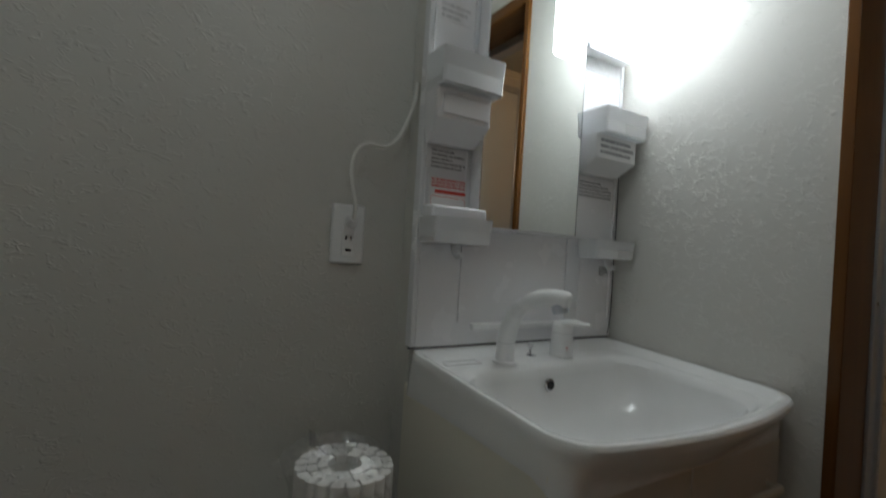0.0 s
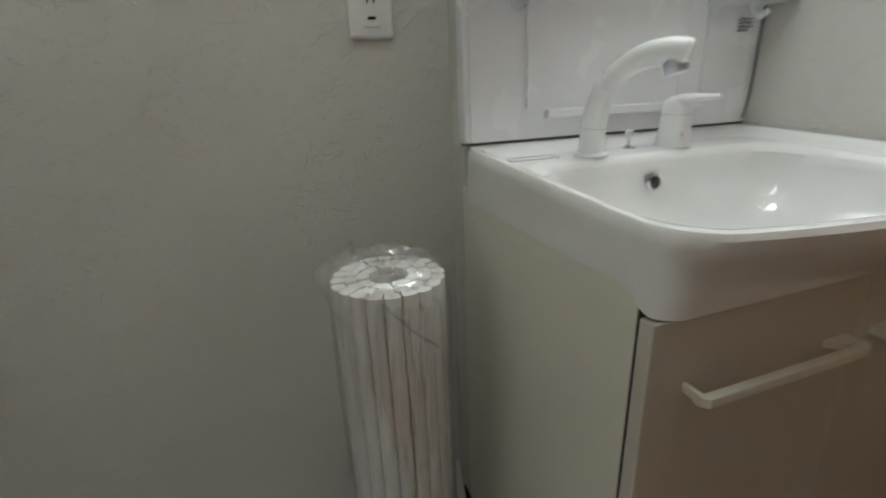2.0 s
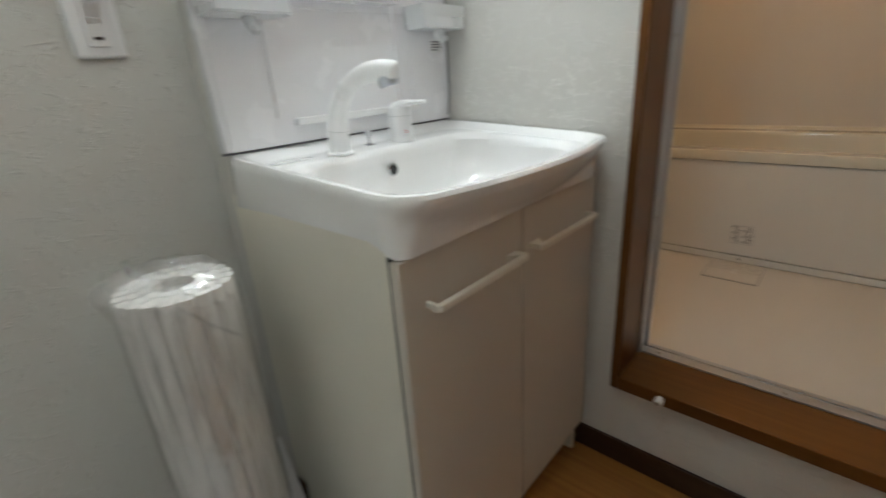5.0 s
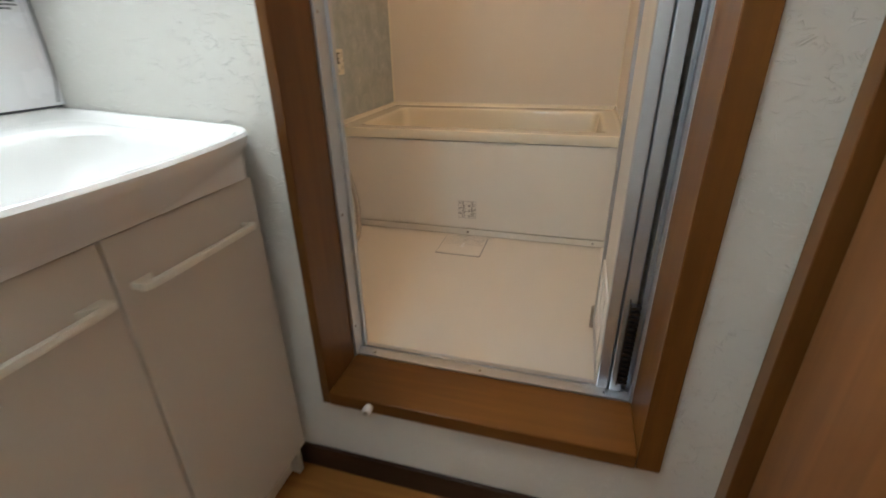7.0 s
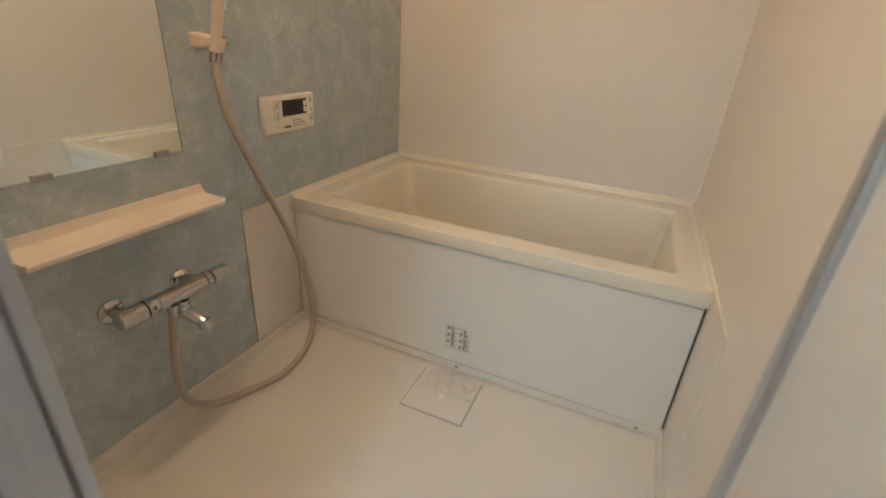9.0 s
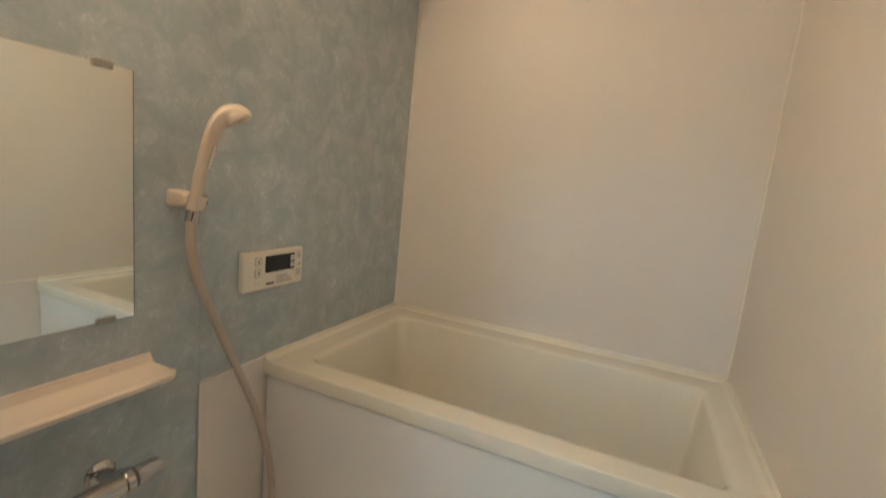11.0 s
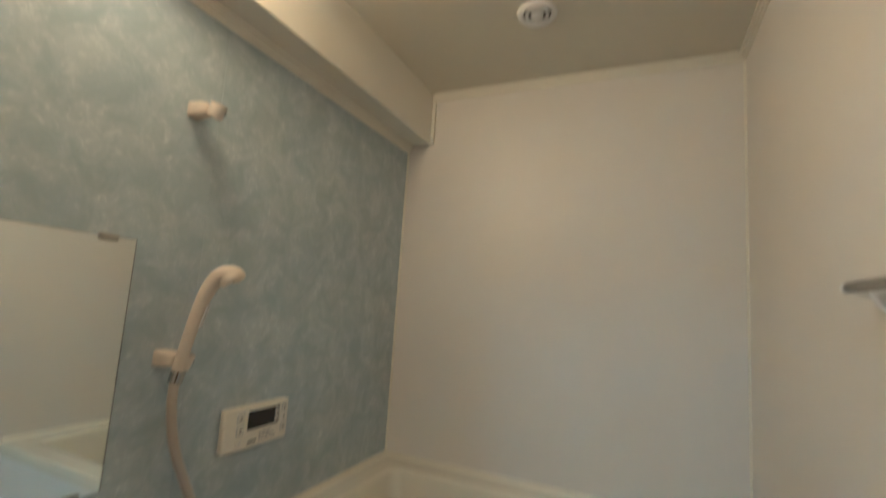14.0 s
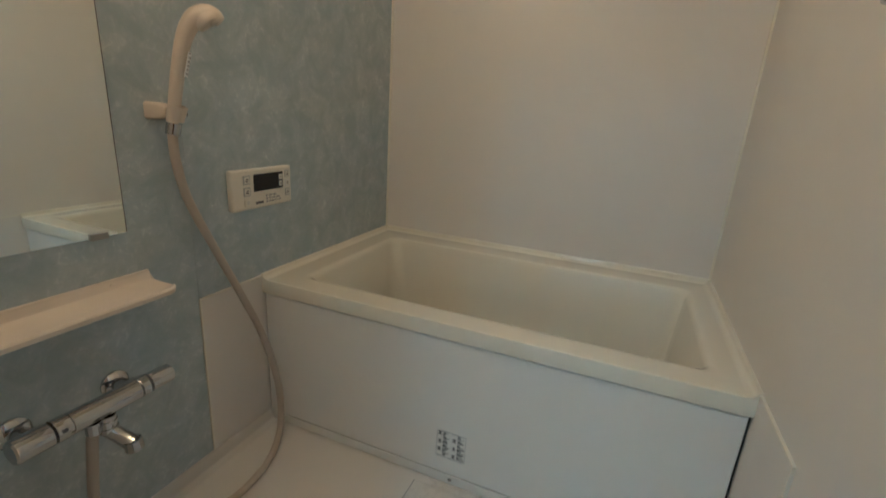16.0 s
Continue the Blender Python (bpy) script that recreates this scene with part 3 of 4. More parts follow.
loops = []
for k in range(9):
    f = k / 8
    x0, x1 = -0.5985 - 0.0025 * f, -0.024 + 0.018 * f
    skirt = bowed(rounded(x0, x1, -0.503 - 0.003 * f, -0.062, 0.030 + 0.022 * f, 8, 14), -0.503 - 0.003 * f, 0.047, -0.062, 0.0475 * (1 - f) ** 1.15)
    loops.append([(x, y, skirt_z(y) * (1 - f) + rim_z(y, 0.016) * f) for x, y in skirt])
loops += [rim(-0.600, -0.004, -0.507, -0.062, 0.052, 0.049, 0.006),
          rim(-0.596, -0.006, -0.504, -0.064, 0.050, 0.048, 0.0008),
          rim(-0.590, -0.012, -0.498, -0.068, 0.046, 0.046, 0.0),
          rim(-0.584, -0.020, -0.490, -0.086, 0.050, 0.047, 0.002),
          rim(-0.574, -0.032, -0.480, -0.110, 0.055, 0.048, 0.014),
          rim(-0.568, -0.038, -0.474, -0.124, 0.058, 0.047, 0.0165),
          rim(-0.563, -0.043, -0.469, -0.168, 0.060, 0.046, 0.0165),
          rim(-0.559, -0.047, -0.465, -0.177, 0.062, 0.044, 0.020),
          rim(-0.552, -0.056, -0.458, -0.184, 0.066, 0.042, 0.030)]
edge_loop = len(loops) + 8
for k in range(1, 10):
    a = k / 10 * math.pi / 2
    g, z = 0.125 * (1 - math.cos(a)), 0.812 - 0.120 * math.sin(a)
    loops.append([(x, y, z) for x, y in bowed(rounded(-0.552 + g, -0.056 - g, -0.458 + g, -0.184 - g * 0.62, 0.066, 8, 14), -0.458 + g, 0.042 * (1 - k / 10), -0.184)])
for f in (0.80, 0.60, 0.42, 0.26, 0.12, 0.04):
    loops.append([(-0.305 + (x + 0.305) * f, -0.325 + (y + 0.325) * f, 0.6935 - 0.0050 * (1 - f)) for x, y, z in loops[edge_loop]])
part("bowl", loft(loops, False, True), PORCELAIN, basin)
part("overflow_ring", lathe([(0.0135, 0), (0.0135, 0.003), (0.010, 0.004), (0.010, 0.001)], (-0.318, -0.1925, 0.781), 20, (0, -1, 0.1), False), CHROME, basin)
part("overflow_hole", lathe([(0.0105, 0), (0.0105, 0.0028)], (-0.318, -0.1925, 0.781), 20, (0, -1, 0.1)), SCREEN, basin, "dark overflow hole")
part("drain", lathe([(0.028, 0), (0.028, 0.004), (0.022, 0.006), (0.012, 0.0075)], (-0.305, -0.33, 0.690), 24), CHROME, basin, "chrome drain plug")
part("soap_recess", blocks(((-0.548, -0.128, 0.8255), (-0.466, -0.124, 0.8300)), ((-0.548, -0.1515, 0.8245), (-0.466, -0.148, 0.8290)), ((-0.548, -0.148, 0.8245), (-0.545, -0.128, 0.8290)),
                           ((-0.470, -0.148, 0.8245), (-0.466, -0.128, 0.8290)), bevel=0.0008), PORCELAIN, basin)
single("joint_strip", block((-0.597, -0.0815, 0.8470), (-0.004, -0.0700, 0.8510), 0.0005), INK, "dark sealing strip between basin and splash panel", "seal")

tap = thing("swan_neck_tap", (-0.411, -0.154, 0.826), "white swan-neck basin tap with a chrome nozzle", "tap")
part("base_ring", lathe([(0.0255, 0), (0.0255, 0.003), (0.0205, 0.006)], (-0.411, -0.154, 0.8258), 28), WHITEPL, tap)
part("neck", sweep([(-0.411, -0.154, 0.829), (-0.4105, -0.155, 0.870), (-0.407, -0.161, 0.905), (-0.400, -0.175, 0.936), (-0.389, -0.197, 0.957)], [0.0195, 0.0190, 0.0178, 0.0165, 0.0158], 20), WHITEPL, tap)
spo = part("spout", sweep([(-0.3895, -0.196, 0.9565), (-0.378, -0.219, 0.9665), (-0.366, -0.243, 0.9685), (-0.356, -0.263, 0.9665), (-0.353, -0.269, 0.9650)], [0.0160, 0.0175, 0.0188, 0.0180, 0.012], 20), WHITEPL, tap)
part("joint_line", sweep([(-0.4105, -0.1549, 0.8690), (-0.4105, -0.1550, 0.8698)], 0.0193, 22, 2), BUTTONGREY, tap)
noz = part("nozzle", lathe([(0.0165, 0), (0.0168, 0.006), (0.0158, 0.018), (0.0145, 0.020)], (-0.362, -0.250, 0.9610), 24, (0.10, -0.22, -0.97)), ALU, spo, "satin chrome spray nozzle")
part("outlet", lathe([(0.0120, 0.0195), (0.0115, 0.0206)], (-0.362, -0.250, 0.9610), 20, (0.10, -0.22, -0.97)), WHITEPL, noz)
mix = thing("mixer_lever", (-0.239, -0.145, 0.826), "white single-lever mixer beside the tap", "mixer")
part("base", lathe([(0.0275, 0), (0.0275, 0.002), (0.0265, 0.004), (0.0245, 0.040), (0.0238, 0.053)], (-0.239, -0.145, 0.8260), 28), WHITEPL, mix)
part("base_line", lathe([(0.0280, 0), (0.0280, 0.0012)], (-0.239, -0.145, 0.8254), 28), BUTTONGREY, mix)
part("ring", lathe([(0.0232, 0), (0.0232, 0.0014)], (-0.239, -0.145, 0.8788), 28), BUTTONGREY, mix)
part("cap", lathe([(0.0238, 0.0), (0.0238, 0.006), (0.0225, 0.015), (0.0180, 0.0225), (0.0100, 0.027), (0.003, 0.028)], (-0.239, -0.145, 0.8800), 28), WHITEPL, mix)
part("lever", sweep([(-0.241, -0.140, 0.8985), (-0.2375, -0.157, 0.9035), (-0.234, -0.175, 0.9055), (-0.230, -0.196, 0.9060), (-0.226, -0.214, 0.9070)], [0.0165, 0.0170, 0.0125, 0.0095, 0.0075], 18, 8, 0.48), WHITEPL, mix)
part("mark", blocks(((-0.2500, -0.1705, 0.846), (-0.2440, -0.1698, 0.8475)), ((-0.2515, -0.1700, 0.850), (-0.2455, -0.1693, 0.8515))), REDINK, mix, "small red hot-water mark")
part("print", blocks(((-0.2520, -0.1703, 0.8395), (-0.2420, -0.1699, 0.8405))), BUTTONGREY, mix)
pull = thing("plug_pull", (-0.314, -0.124, 0.826), "chrome pull rod with a clear knob", "pull rod")
part("rosette", lathe([(0.013, 0), (0.013, 0.002), (0.006, 0.004)], (-0.314, -0.124, 0.8258), 18), CHROME, pull)
part("rod", lathe([(0.0025, 0), (0.0025, 0.018)], (-0.314, -0.124, 0.8288), 10), CHROME, pull)
part("knob", lathe([(0.004, 0), (0.006, 0.004), (0.0068, 0.011), (0.005, 0.013)], (-0.314, -0.124, 0.8440), 16), MILKY, pull)

# ---- mirror panel over the basin ----
mp = thing("mirror_panel", (-0.30, -0.07, 0.8512), "white plastic washstand panel with central mirror", "mirror cabinet")
part("side", block((-0.5965, -0.084, 0.8512), (-0.585, -0.0585, 1.88), 0.003), PANELPL, mp)
for a, b in (((-0.585, -0.0835, 0.8512), (-0.4535, -0.0595, 1.88)), ((-0.1275, -0.0835, 0.8512), (-0.0015, -0.0595, 1.88)),
             ((-0.4535, -0.0835, 0.8512), (-0.1275, -0.0595, 0.888)), ((-0.4535, -0.0835, 1.085), (-0.1275, -0.0595, 1.88)),
             ((-0.4535, -0.0810, 0.888), (-0.1275, -0.0595, 1.085))):
    part("back_panel", block(a, b, 0), PANELPL, mp)
part("ledge", block((-0.4545, -0.096, 0.882), (-0.1265, -0.0668, 0.896), 0.002), WHITEPL, mp)
mdoor = part("mirror_door", block((-0.478, -0.1195, 1.098), (-0.190, -0.0845, 1.88), 0.002), PANELPL, mp)
part("mirror", block((-0.4765, -0.1225, 1.104), (-0.1935, -0.1197, 1.878), 0.0004), MIRROR, mdoor, "silvered mirror glass")
part("edge_trim", block((-0.1930, -0.1222, 1.104), (-0.1908, -0.0850, 1.88), 0.0003), DARKCORD, mdoor, "dark mirror edge")
for x0, x1 in ((-0.588, -0.486), (-0.180, -0.014)):
    part("column", blocks(((x0, -0.0885, 0.90 if x0 < -0.3 else 0.90), (x0 + 0.004, -0.0837, 1.875)), ((x1 - 0.004, -0.0885, 0.90), (x1, -0.0837, 1.875)), bevel=0.001), PANELPL, mp)


def open_tray(bm, x0, x1, y0, y1, z0, z1, w=0.003):
    a = rounded(x0, x1, y0, y1, 0.008, 4, 2)
    b = rounded(x0 + w, x1 - w, y0 + w, y1 - w, 0.006, 4, 2)
    s = rounded(x0 + 0.004, x1 - 0.004, y0 + 0.006, y1, 0.008, 4, 2)
    return loft([[(x, y, z0) for x, y in s], [(x, y, z1) for x, y in a], [(x, y, z1) for x, y in b], [(x, y, z0 + w) for x, y in b]], True, True, bm)


for x0, x1, y0, z0, z1 in ((-0.600, -0.465, -0.163, 1.062, 1.114), (-0.150, -0.006, -0.155, 1.053, 1.100),
                           (-0.605, -0.458, -0.165, 1.362, 1.430), (-0.162, -0.006, -0.172, 1.353, 1.414)):
    tray = thing("storage_tray", ((x0 + x1) / 2, y0 / 2, z0), "milky white plastic tray clipped to the mirror panel", "tray", "trays on the mirror panel")
    part("tub", open_tray(bmesh.new(), x0, x1, y0, -0.0888, z0, z1), MILKY, tray)
    if z0 < 1.2:
        xm = (x0 + x1) / 2 + 0.004
        part("cup_hook", sweep([(xm, -0.125, z0 + 0.001), (xm, -0.126, z0 - 0.013), (xm, -0.135, z0 - 0.022), (xm, -0.147, z0 - 0.019)], [0.011, 0.009, 0.007, 0.005], 12), MILKY, tray)
lid = thing("soap_box", (-0.53, -0.12, 1.115), "grey-white plastic insert box in the lower tray", "box")
part("box", block((-0.592, -0.132, 1.068), (-0.462, -0.091, 1.137), 0.005, 3), PANELPL, lid)


def wedge_box(x0, x1, y0, z0, z1, low):
    """A box that tapers back to the panel below."""
    top = rounded(x0, x1, y0, -0.0888, 0.006, 4, 2)
    foot = rounded(x0 + 0.008, x1 - 0.008, -0.100, -0.0888, 0.004, 4, 2)
    return loft([[(x, y, low) for x, y in foot], [(x, y, z0) for x, y in top], [(x, y, z1) for x, y in top]], True, True)


sw = thing("socket_box", (-0.1, -0.12, 1.27), "white switch and socket box with small grey print", "socket box")
part("housing", wedge_box(-0.168, -0.022, -0.150, 1.295, 1.351, 1.262), WHITEPL, sw)
part("print", print_lines(-0.155, -0.035, 1.302, 1.344, -0.1502, 3, 5), PALEINK, sw)
lb = thing("toothbrush_box", (-0.54, -0.12, 1.26), "white plastic box under the upper tray", "box")
part("housing", wedge_box(-0.602, -0.474, -0.142, 1.302, 1.360, 1.262), PANELPL, lb)
part("front_panel", block((-0.590, -0.1455, 1.310), (-0.480, -0.1422, 1.348), 0.003), PANELPL, lb)

for name, label, x0, x1, z0, z1, rows, ink, seed, tone in (
        ("caution_label", "pale label with grey caution print on the panel", -0.578, -0.490, 1.213, 1.258, 5, PALEINK, 11, PANELPL),
        ("caution_label", "small label with grey caution print on the panel", -0.150, -0.025, 1.205, 1.252, 5, PALEINK, 12, PANELPL),
        ("rating_label", "small grey rating label near the socket column", -0.060, -0.022, 1.008, 1.036, 4, INK, 13, LABELPAPER),
        ("lamp_label", "pale label with faint print below the lamp", -0.150, -0.060, 1.49, 1.535, 4, FAINT, 14, PANELPL),
        ("lamp_label", "pale label with faint print on the upper panel", -0.575, -0.500, 1.52, 1.56, 3, FAINT, 15, PANELPL)):
    lab = thing(name, ((x0 + x1) / 2, -0.084, z0), label, "label")
    part("sheet", block((x0, -0.0846, z0), (x1, -0.0836, z1), 0), tone, lab)
    part("print", print_lines(x0 + 0.003, x1 - 0.003, z0 + 0.002, z1 - 0.002, -0.0847, rows, seed), ink, lab)
notice = thing("red_notice", (-0.53, -0.086, 1.13), "white notice card with a red band in the tray", "notice")
part("card", block((-0.580, -0.0900, 1.115), (-0.488, -0.0892, 1.200), 0), LABELPAPER, notice)
part("band", block((-0.566, -0.0906, 1.165), (-0.492, -0.0901, 1.172), 0), REDINK, notice, "red printed band")
part("print", print_lines(-0.574, -0.494, 1.176, 1.196, -0.0900, 3, 21), REDINK, notice)
part("frame_line", blocks(((-0.574, -0.0904, 1.158), (-0.492, -0.09, 1.159)), ((-0.574, -0.0904, 1.142), (-0.5735, -0.09, 1.158)), ((-0.4925, -0.0904, 1.142), (-0.492, -0.09, 1.158))), REDINK, notice)
single("side_cord", sweep([(-0.0045, -0.086, 1.30), (-0.0035, -0.088, 1.18), (-0.0045, -0.088, 1.02), (-0.006, -0.089, 0.92), (-0.012, -0.090, 0.880), (-0.018, -0.091, 0.858)], 0.0013, 8),
       DARKCORD, "thin dark cord down the edge of the panel", "cord")

vl = thing("vanity_lamp", (-0.10, -0.14, 1.57), "white box-shaped mirror lamp, switched on and glaring", "lamp")
part("base", block((-0.186, -0.118, 1.560), (-0.022, -0.0842, 1.872), 0.004), WHITEPL, vl)
part("cover", block((-0.184, -0.250, 1.582), (-0.058, -0.1185, 1.862), 0.010, 4), COOLGLOW, vl, "glowing white lamp cover")
part("bottom_band", block((-0.187, -0.128, 1.556), (-0.021, -0.1182, 1.5712), 0.003), PANELPL, vl)

# ---- bathroom: shell ----
BN, BS, BE, BW, BF, BT = -0.075, -1.203, 1.690, 0.172, 0.195, 1.992
SEAM = 0.839
single("wall_bath_core", blocks(((0.1725, BN + 0.006, 0.1), (BE + 0.1, 0, 2.25)), ((BE + 0.006, BS - 0.1, 0.1), (BE + 0.1, BN + 0.006, 2.25)),
                                ((0.1725, BS - 0.1, 0.1), (BE + 0.006, BS - 0.006, 2.25))), WHITEPL, **structure)
wn = thing("wall_bath_north", (0.9, BN, BF), "", "", kind="structure")
part("panel", block((BW, BN, BF + 0.028), (SEAM - 0.001, BN + 0.006, BT), 0.001), BLUE, wn)
part("panel", block((SEAM + 0.001, BN, BF + 0.028), (BE + 0.005, BN + 0.006, BT), 0.001), BLUE, wn)
part("seam", block((SEAM - 0.001, BN + 0.0008, BF + 0.03), (SEAM + 0.001, BN + 0.005, BT), 0), BLUE, wn)
we = thing("wall_bath_east", (BE, -0.64, BF), "", "", kind="structure")
part("panel", block((BE, BS, 0.3), (BE + 0.0055, BN - 0.0005, BT), 0), BATHWHITE, we)
ws = thing("wall_bath_south", (0.9, BS, BF), "", "", kind="structure")
part("panel", block((BW, BS - 0.0055, BF + 0.028), (BE, BS, BT), 0), BATHWHITE, ws)
ww = thing("wall_bath_west", (BW, -0.9, BF), "", "", kind="structure")
part("panel", blocks(((0.1215, JL, 0.1), (BW, 0, 2.25)), ((0.1215, BS - 0.1, 0.1), (BW, JR, 2.25)), ((0.1215, JR, HEAD), (BW, JL, 2.25))), BATHWHITE, ww)
for name, x, y in (("trim_north_east", BE, BN), ("trim_south_east", BE, BS)):
    s = -1 if y > -0.6 else 1
    single(name, block((x - 0.006, y - s * 0.004, 0.63), (x + 0.004, y + s * 0.006, BT), 0.0015), TRIMWHITE, **structure)
single("bath_ceiling", block((0.12, BS - 0.1, BT), (BE + 0.1, 0, BT + 0.06), 0), BATHCEIL, **structure)
# beam along the north wall
single("ceiling_beam", block((BW, -0.172, 1.792), (BE, BN, BT), 0.002), TRIMWHITE, **structure)


def cove(points, name):
    """A stepped ceiling moulding between two points on a wall, with the way into the room."""
    (x0, y0), (x1, y1), (nx, ny), z = points
    bm = bmesh.new()
    for d, h0, h1 in ((0.012, z - 0.024, z - 0.012), (0.018, z - 0.012, z - 0.0005), (0.007, z - 0.030, z - 0.024)):
        a = (min(x0 - nx * 0.004, x0 + nx * d), min(y0 - ny * 0.004, y0 + ny * d), h0)
        b = (max(x1 - nx * 0.004, x1 + nx * d), max(y1 - ny * 0.004, y1 + ny * d), h1)
        add_box(bm, a, b, 0.002)
    single(name, bm, TRIMWHITE, **structure)


cove(((BE, BS), (BE, -0.172), (-1, 0), BT), "moulding_east")
cove(((BW, BS), (BE - 0.019, BS), (0, 1), BT), "moulding_south")
cove(((BW, BN), (BE, BN), (0, -1), 1.7915), "moulding_beam")
single("moulding_corner", block((BE - 0.012, -0.186, 1.792), (BE, -0.1722, BT - 0.024), 0.002), TRIMWHITE, **structure)

# bath floor with skirting upstand
bf = thing("bath_floor", (0.6, -0.64, BF), "", "", kind="structure")
part("tray", block((0.1725, BS - 0.05, BF - 0.06), (1.06, BN + 0.05, BF), 0), BATHFLOOR, bf)
for y, s in ((BN, -1), (BS, 1)):
    part("upstand", loft([[(x, y, BF - 0.004), (x, y, BF + 0.032), (x, y + s * 0.006, BF + 0.032), (x, y + s * 0.010, BF + 0.02), (x, y + s * 0.016, BF + 0.007), (x, y + s * 0.032, BF + 0.0006), (x, y + s * 0.032, BF - 0.004)]
                          for x in (0.1726, 1.045)], True, True), BATHFLOOR, bf)
# white lower boards beside the tub
for y, s, nm in ((BN, -1, "wainscot_north"), (BS, 1, "wainscot_south")):
    w = thing(nm, (0.93, y, BF), "", "", kind="structure")
    part("board", block((0.842, min(y, y + s * 0.004), BF + 0.033), (1.04, max(y, y + s * 0.004), 0.634), 0.001), BATHWHITE, w)
    part("edge", blocks(((0.838, min(y, y + s * 0.0055), BF + 0.033), (0.8415, max(y, y + s * 0.0055), 0.638)),
                        ((0.8415, min(y, y + s * 0.0055), 0.6345), (1.025, max(y, y + s * 0.0055), 0.638)), bevel=0.0006), TRIMWHITE, w)

# floor drain cover
dr = thing("floor_drain_cover", (0.92, -0.643, BF), "square white floor drain cover with a finger slot", "drain cover")
part("frame_gap", block((0.838, -0.732, BF + 0.0002), (1.008, -0.555, BF + 0.0012), 0), PALEINK, dr)
part("lid", block((0.8415, -0.7285, BF + 0.0008), (1.0045, -0.5585, BF + 0.0052), 0.002), BATHFLOOR, dr)
part("finger_slot", block((0.900, -0.652, BF + 0.0050), (0.945, -0.640, BF + 0.0058), 0.0003), LABELPAPER, dr)

rnd = random.Random(77)
bm = bmesh.new()
N = 13
top, low = [], []
for a in range(N):
    for b in range(N):
        u, v = a / (N - 1), b / (N - 1)
        x = 0.920 + 0.104 * u + rnd.uniform(-0.004, 0.004)
        y = -0.735 + 0.165 * v + 0.02 * math.sin(5 * u) + rnd.uniform(-0.004, 0.004)
        edge = min(u, v, 1 - u, 1 - v)
        z = BF + 0.0062 + rnd.uniform(0.0, 0.006) * min(1.0, 0.25 + edge * 4)
        top.append(bm.verts.new((x, y, z)))
        low.append(bm.verts.new((x, y, z - 0.0004)))
for a in range(N - 1):
    for b in range(N - 1):
        k = a * N + b
        bm.faces.new((top[k], top[k + N], top[k + N + 1], top[k + 1]))
        bm.faces.new((low[k], low[k + 1], low[k + N + 1], low[k + N]))
single("plastic_sheet", bm, SHEET, "crumpled clear plastic sheet lying on the drain cover", "plastic sheet")

# ---- bathtub ----
tub = thing("bathtub", (1.36, -0.64, BF), "ivory acrylic bathtub with a wide flat rim", "bathtub")
loops = []
for x0, x1, y0, y1, r, z in ((1.0255, BE - 0.001, BS + 0.0005, BN - 0.0005, 0.003, 0.590), (1.025, BE - 0.001, BS + 0.0005, BN - 0.0005, 0.003, 0.592),
                             (1.025, BE - 0.001, BS + 0.0005, BN - 0.0005, 0.003, 0.6225), (1.0262, BE - 0.001, BS + 0.001, BN - 0.001, 0.003, 0.6258), (1.029, BE - 0.001, BS + 0.002, BN - 0.002, 0.004, 0.627),
                             (1.0315, BE - 0.0015, BS + 0.003, BN - 0.003, 0.004, 0.6271), (1.086, 1.602, -1.148, -0.150, 0.028, 0.6268),
                             (1.094, 1.594, -1.140, -0.158, 0.030, 0.6265), (1.101, 1.587, -1.133, -0.165, 0.034, 0.623), (1.106, 1.582, -1.127, -0.171, 0.036, 0.612),
                             (1.118, 1.572, -1.110, -0.186, 0.05, 0.45), (1.135, 1.555, -1.085, -0.205, 0.07, 0.27), (1.160, 1.530, -1.06, -0.23, 0.09, 0.235), (1.22, 1.47, -0.99, -0.30, 0.10, 0.226), (1.29, 1.40, -0.85, -0.45, 0.05, 0.223), (1.33, 1.36, -0.68, -0.60, 0.015, 0.222)):
    loops.append([(x, y, z) for x, y in rounded(x0, x1, y0, y1, r, 6, 8)])
part("shell", loft(loops, False, True), TUBWHITE, tub)
PROFILE = [(-0.004, 0.624), (-0.004, 0.641), (0.004, 0.641), (0.0065, 0.6395), (0.0085, 0.634), (0.0125, 0.6295), (0.018, 0.6276), (0.026, 0.6262)]
part("wall_bead", loft([[(BE - d, y, z) for d, z in PROFILE] for y in (BS + 0.0003, BN - 0.0003)], True, True), TUBWHITE, tub, "ivory upstand bead along the wall")
for y, s in ((BN, -1), (BS, 1)):
    part("wall_bead", loft([[(x, y + s * d, z) for d, z in PROFILE] for x in (1.0265, BE - 0.0042)], True, True), TUBWHITE, tub, "ivory upstand bead along the wall")
ap = part("apron", block((1.030, BS + 0.0090, 0.227), (1.0455, BN - 0.0090, 0.5868), 0.003, 3), APRON, tub, "glossy white front panel")
# dark slab behind the apron, painted as the shade round its edges
part("apron_gap_shade", block((1.0405, BS + 0.001, 0.2245), (1.060, BN - 0.001, 0.5915), 0), GAPSHADE, tub)
part("base_rail", block((1.031, BS + 0.004, BF + 0.003), (1.0455, BN - 0.004, 0.2235), 0.002), APRON, tub)
# grey strip in place of the soft shadow under the base rail
part("rail_shade_line", block((1.036, BS + 0.002, BF), (1.0465, BN - 0.002, BF + 0.0035), 0.0005), BUTTONGREY, tub)
for y in (-0.12, -0.64, -1.14):
    part("screw", lathe([(0.005, 0), (0.005, 0.001), (0.003, 0.002)], (1.031, y, 0.211), 12, (-1, 0, 0)), CHROME, tub)
stick = thing("bath_label", (1.0298, -0.637, 0.275), "grey pictogram caution label on the tub panel", "label")
bm = bmesh.new()
rnd = random.Random(31)
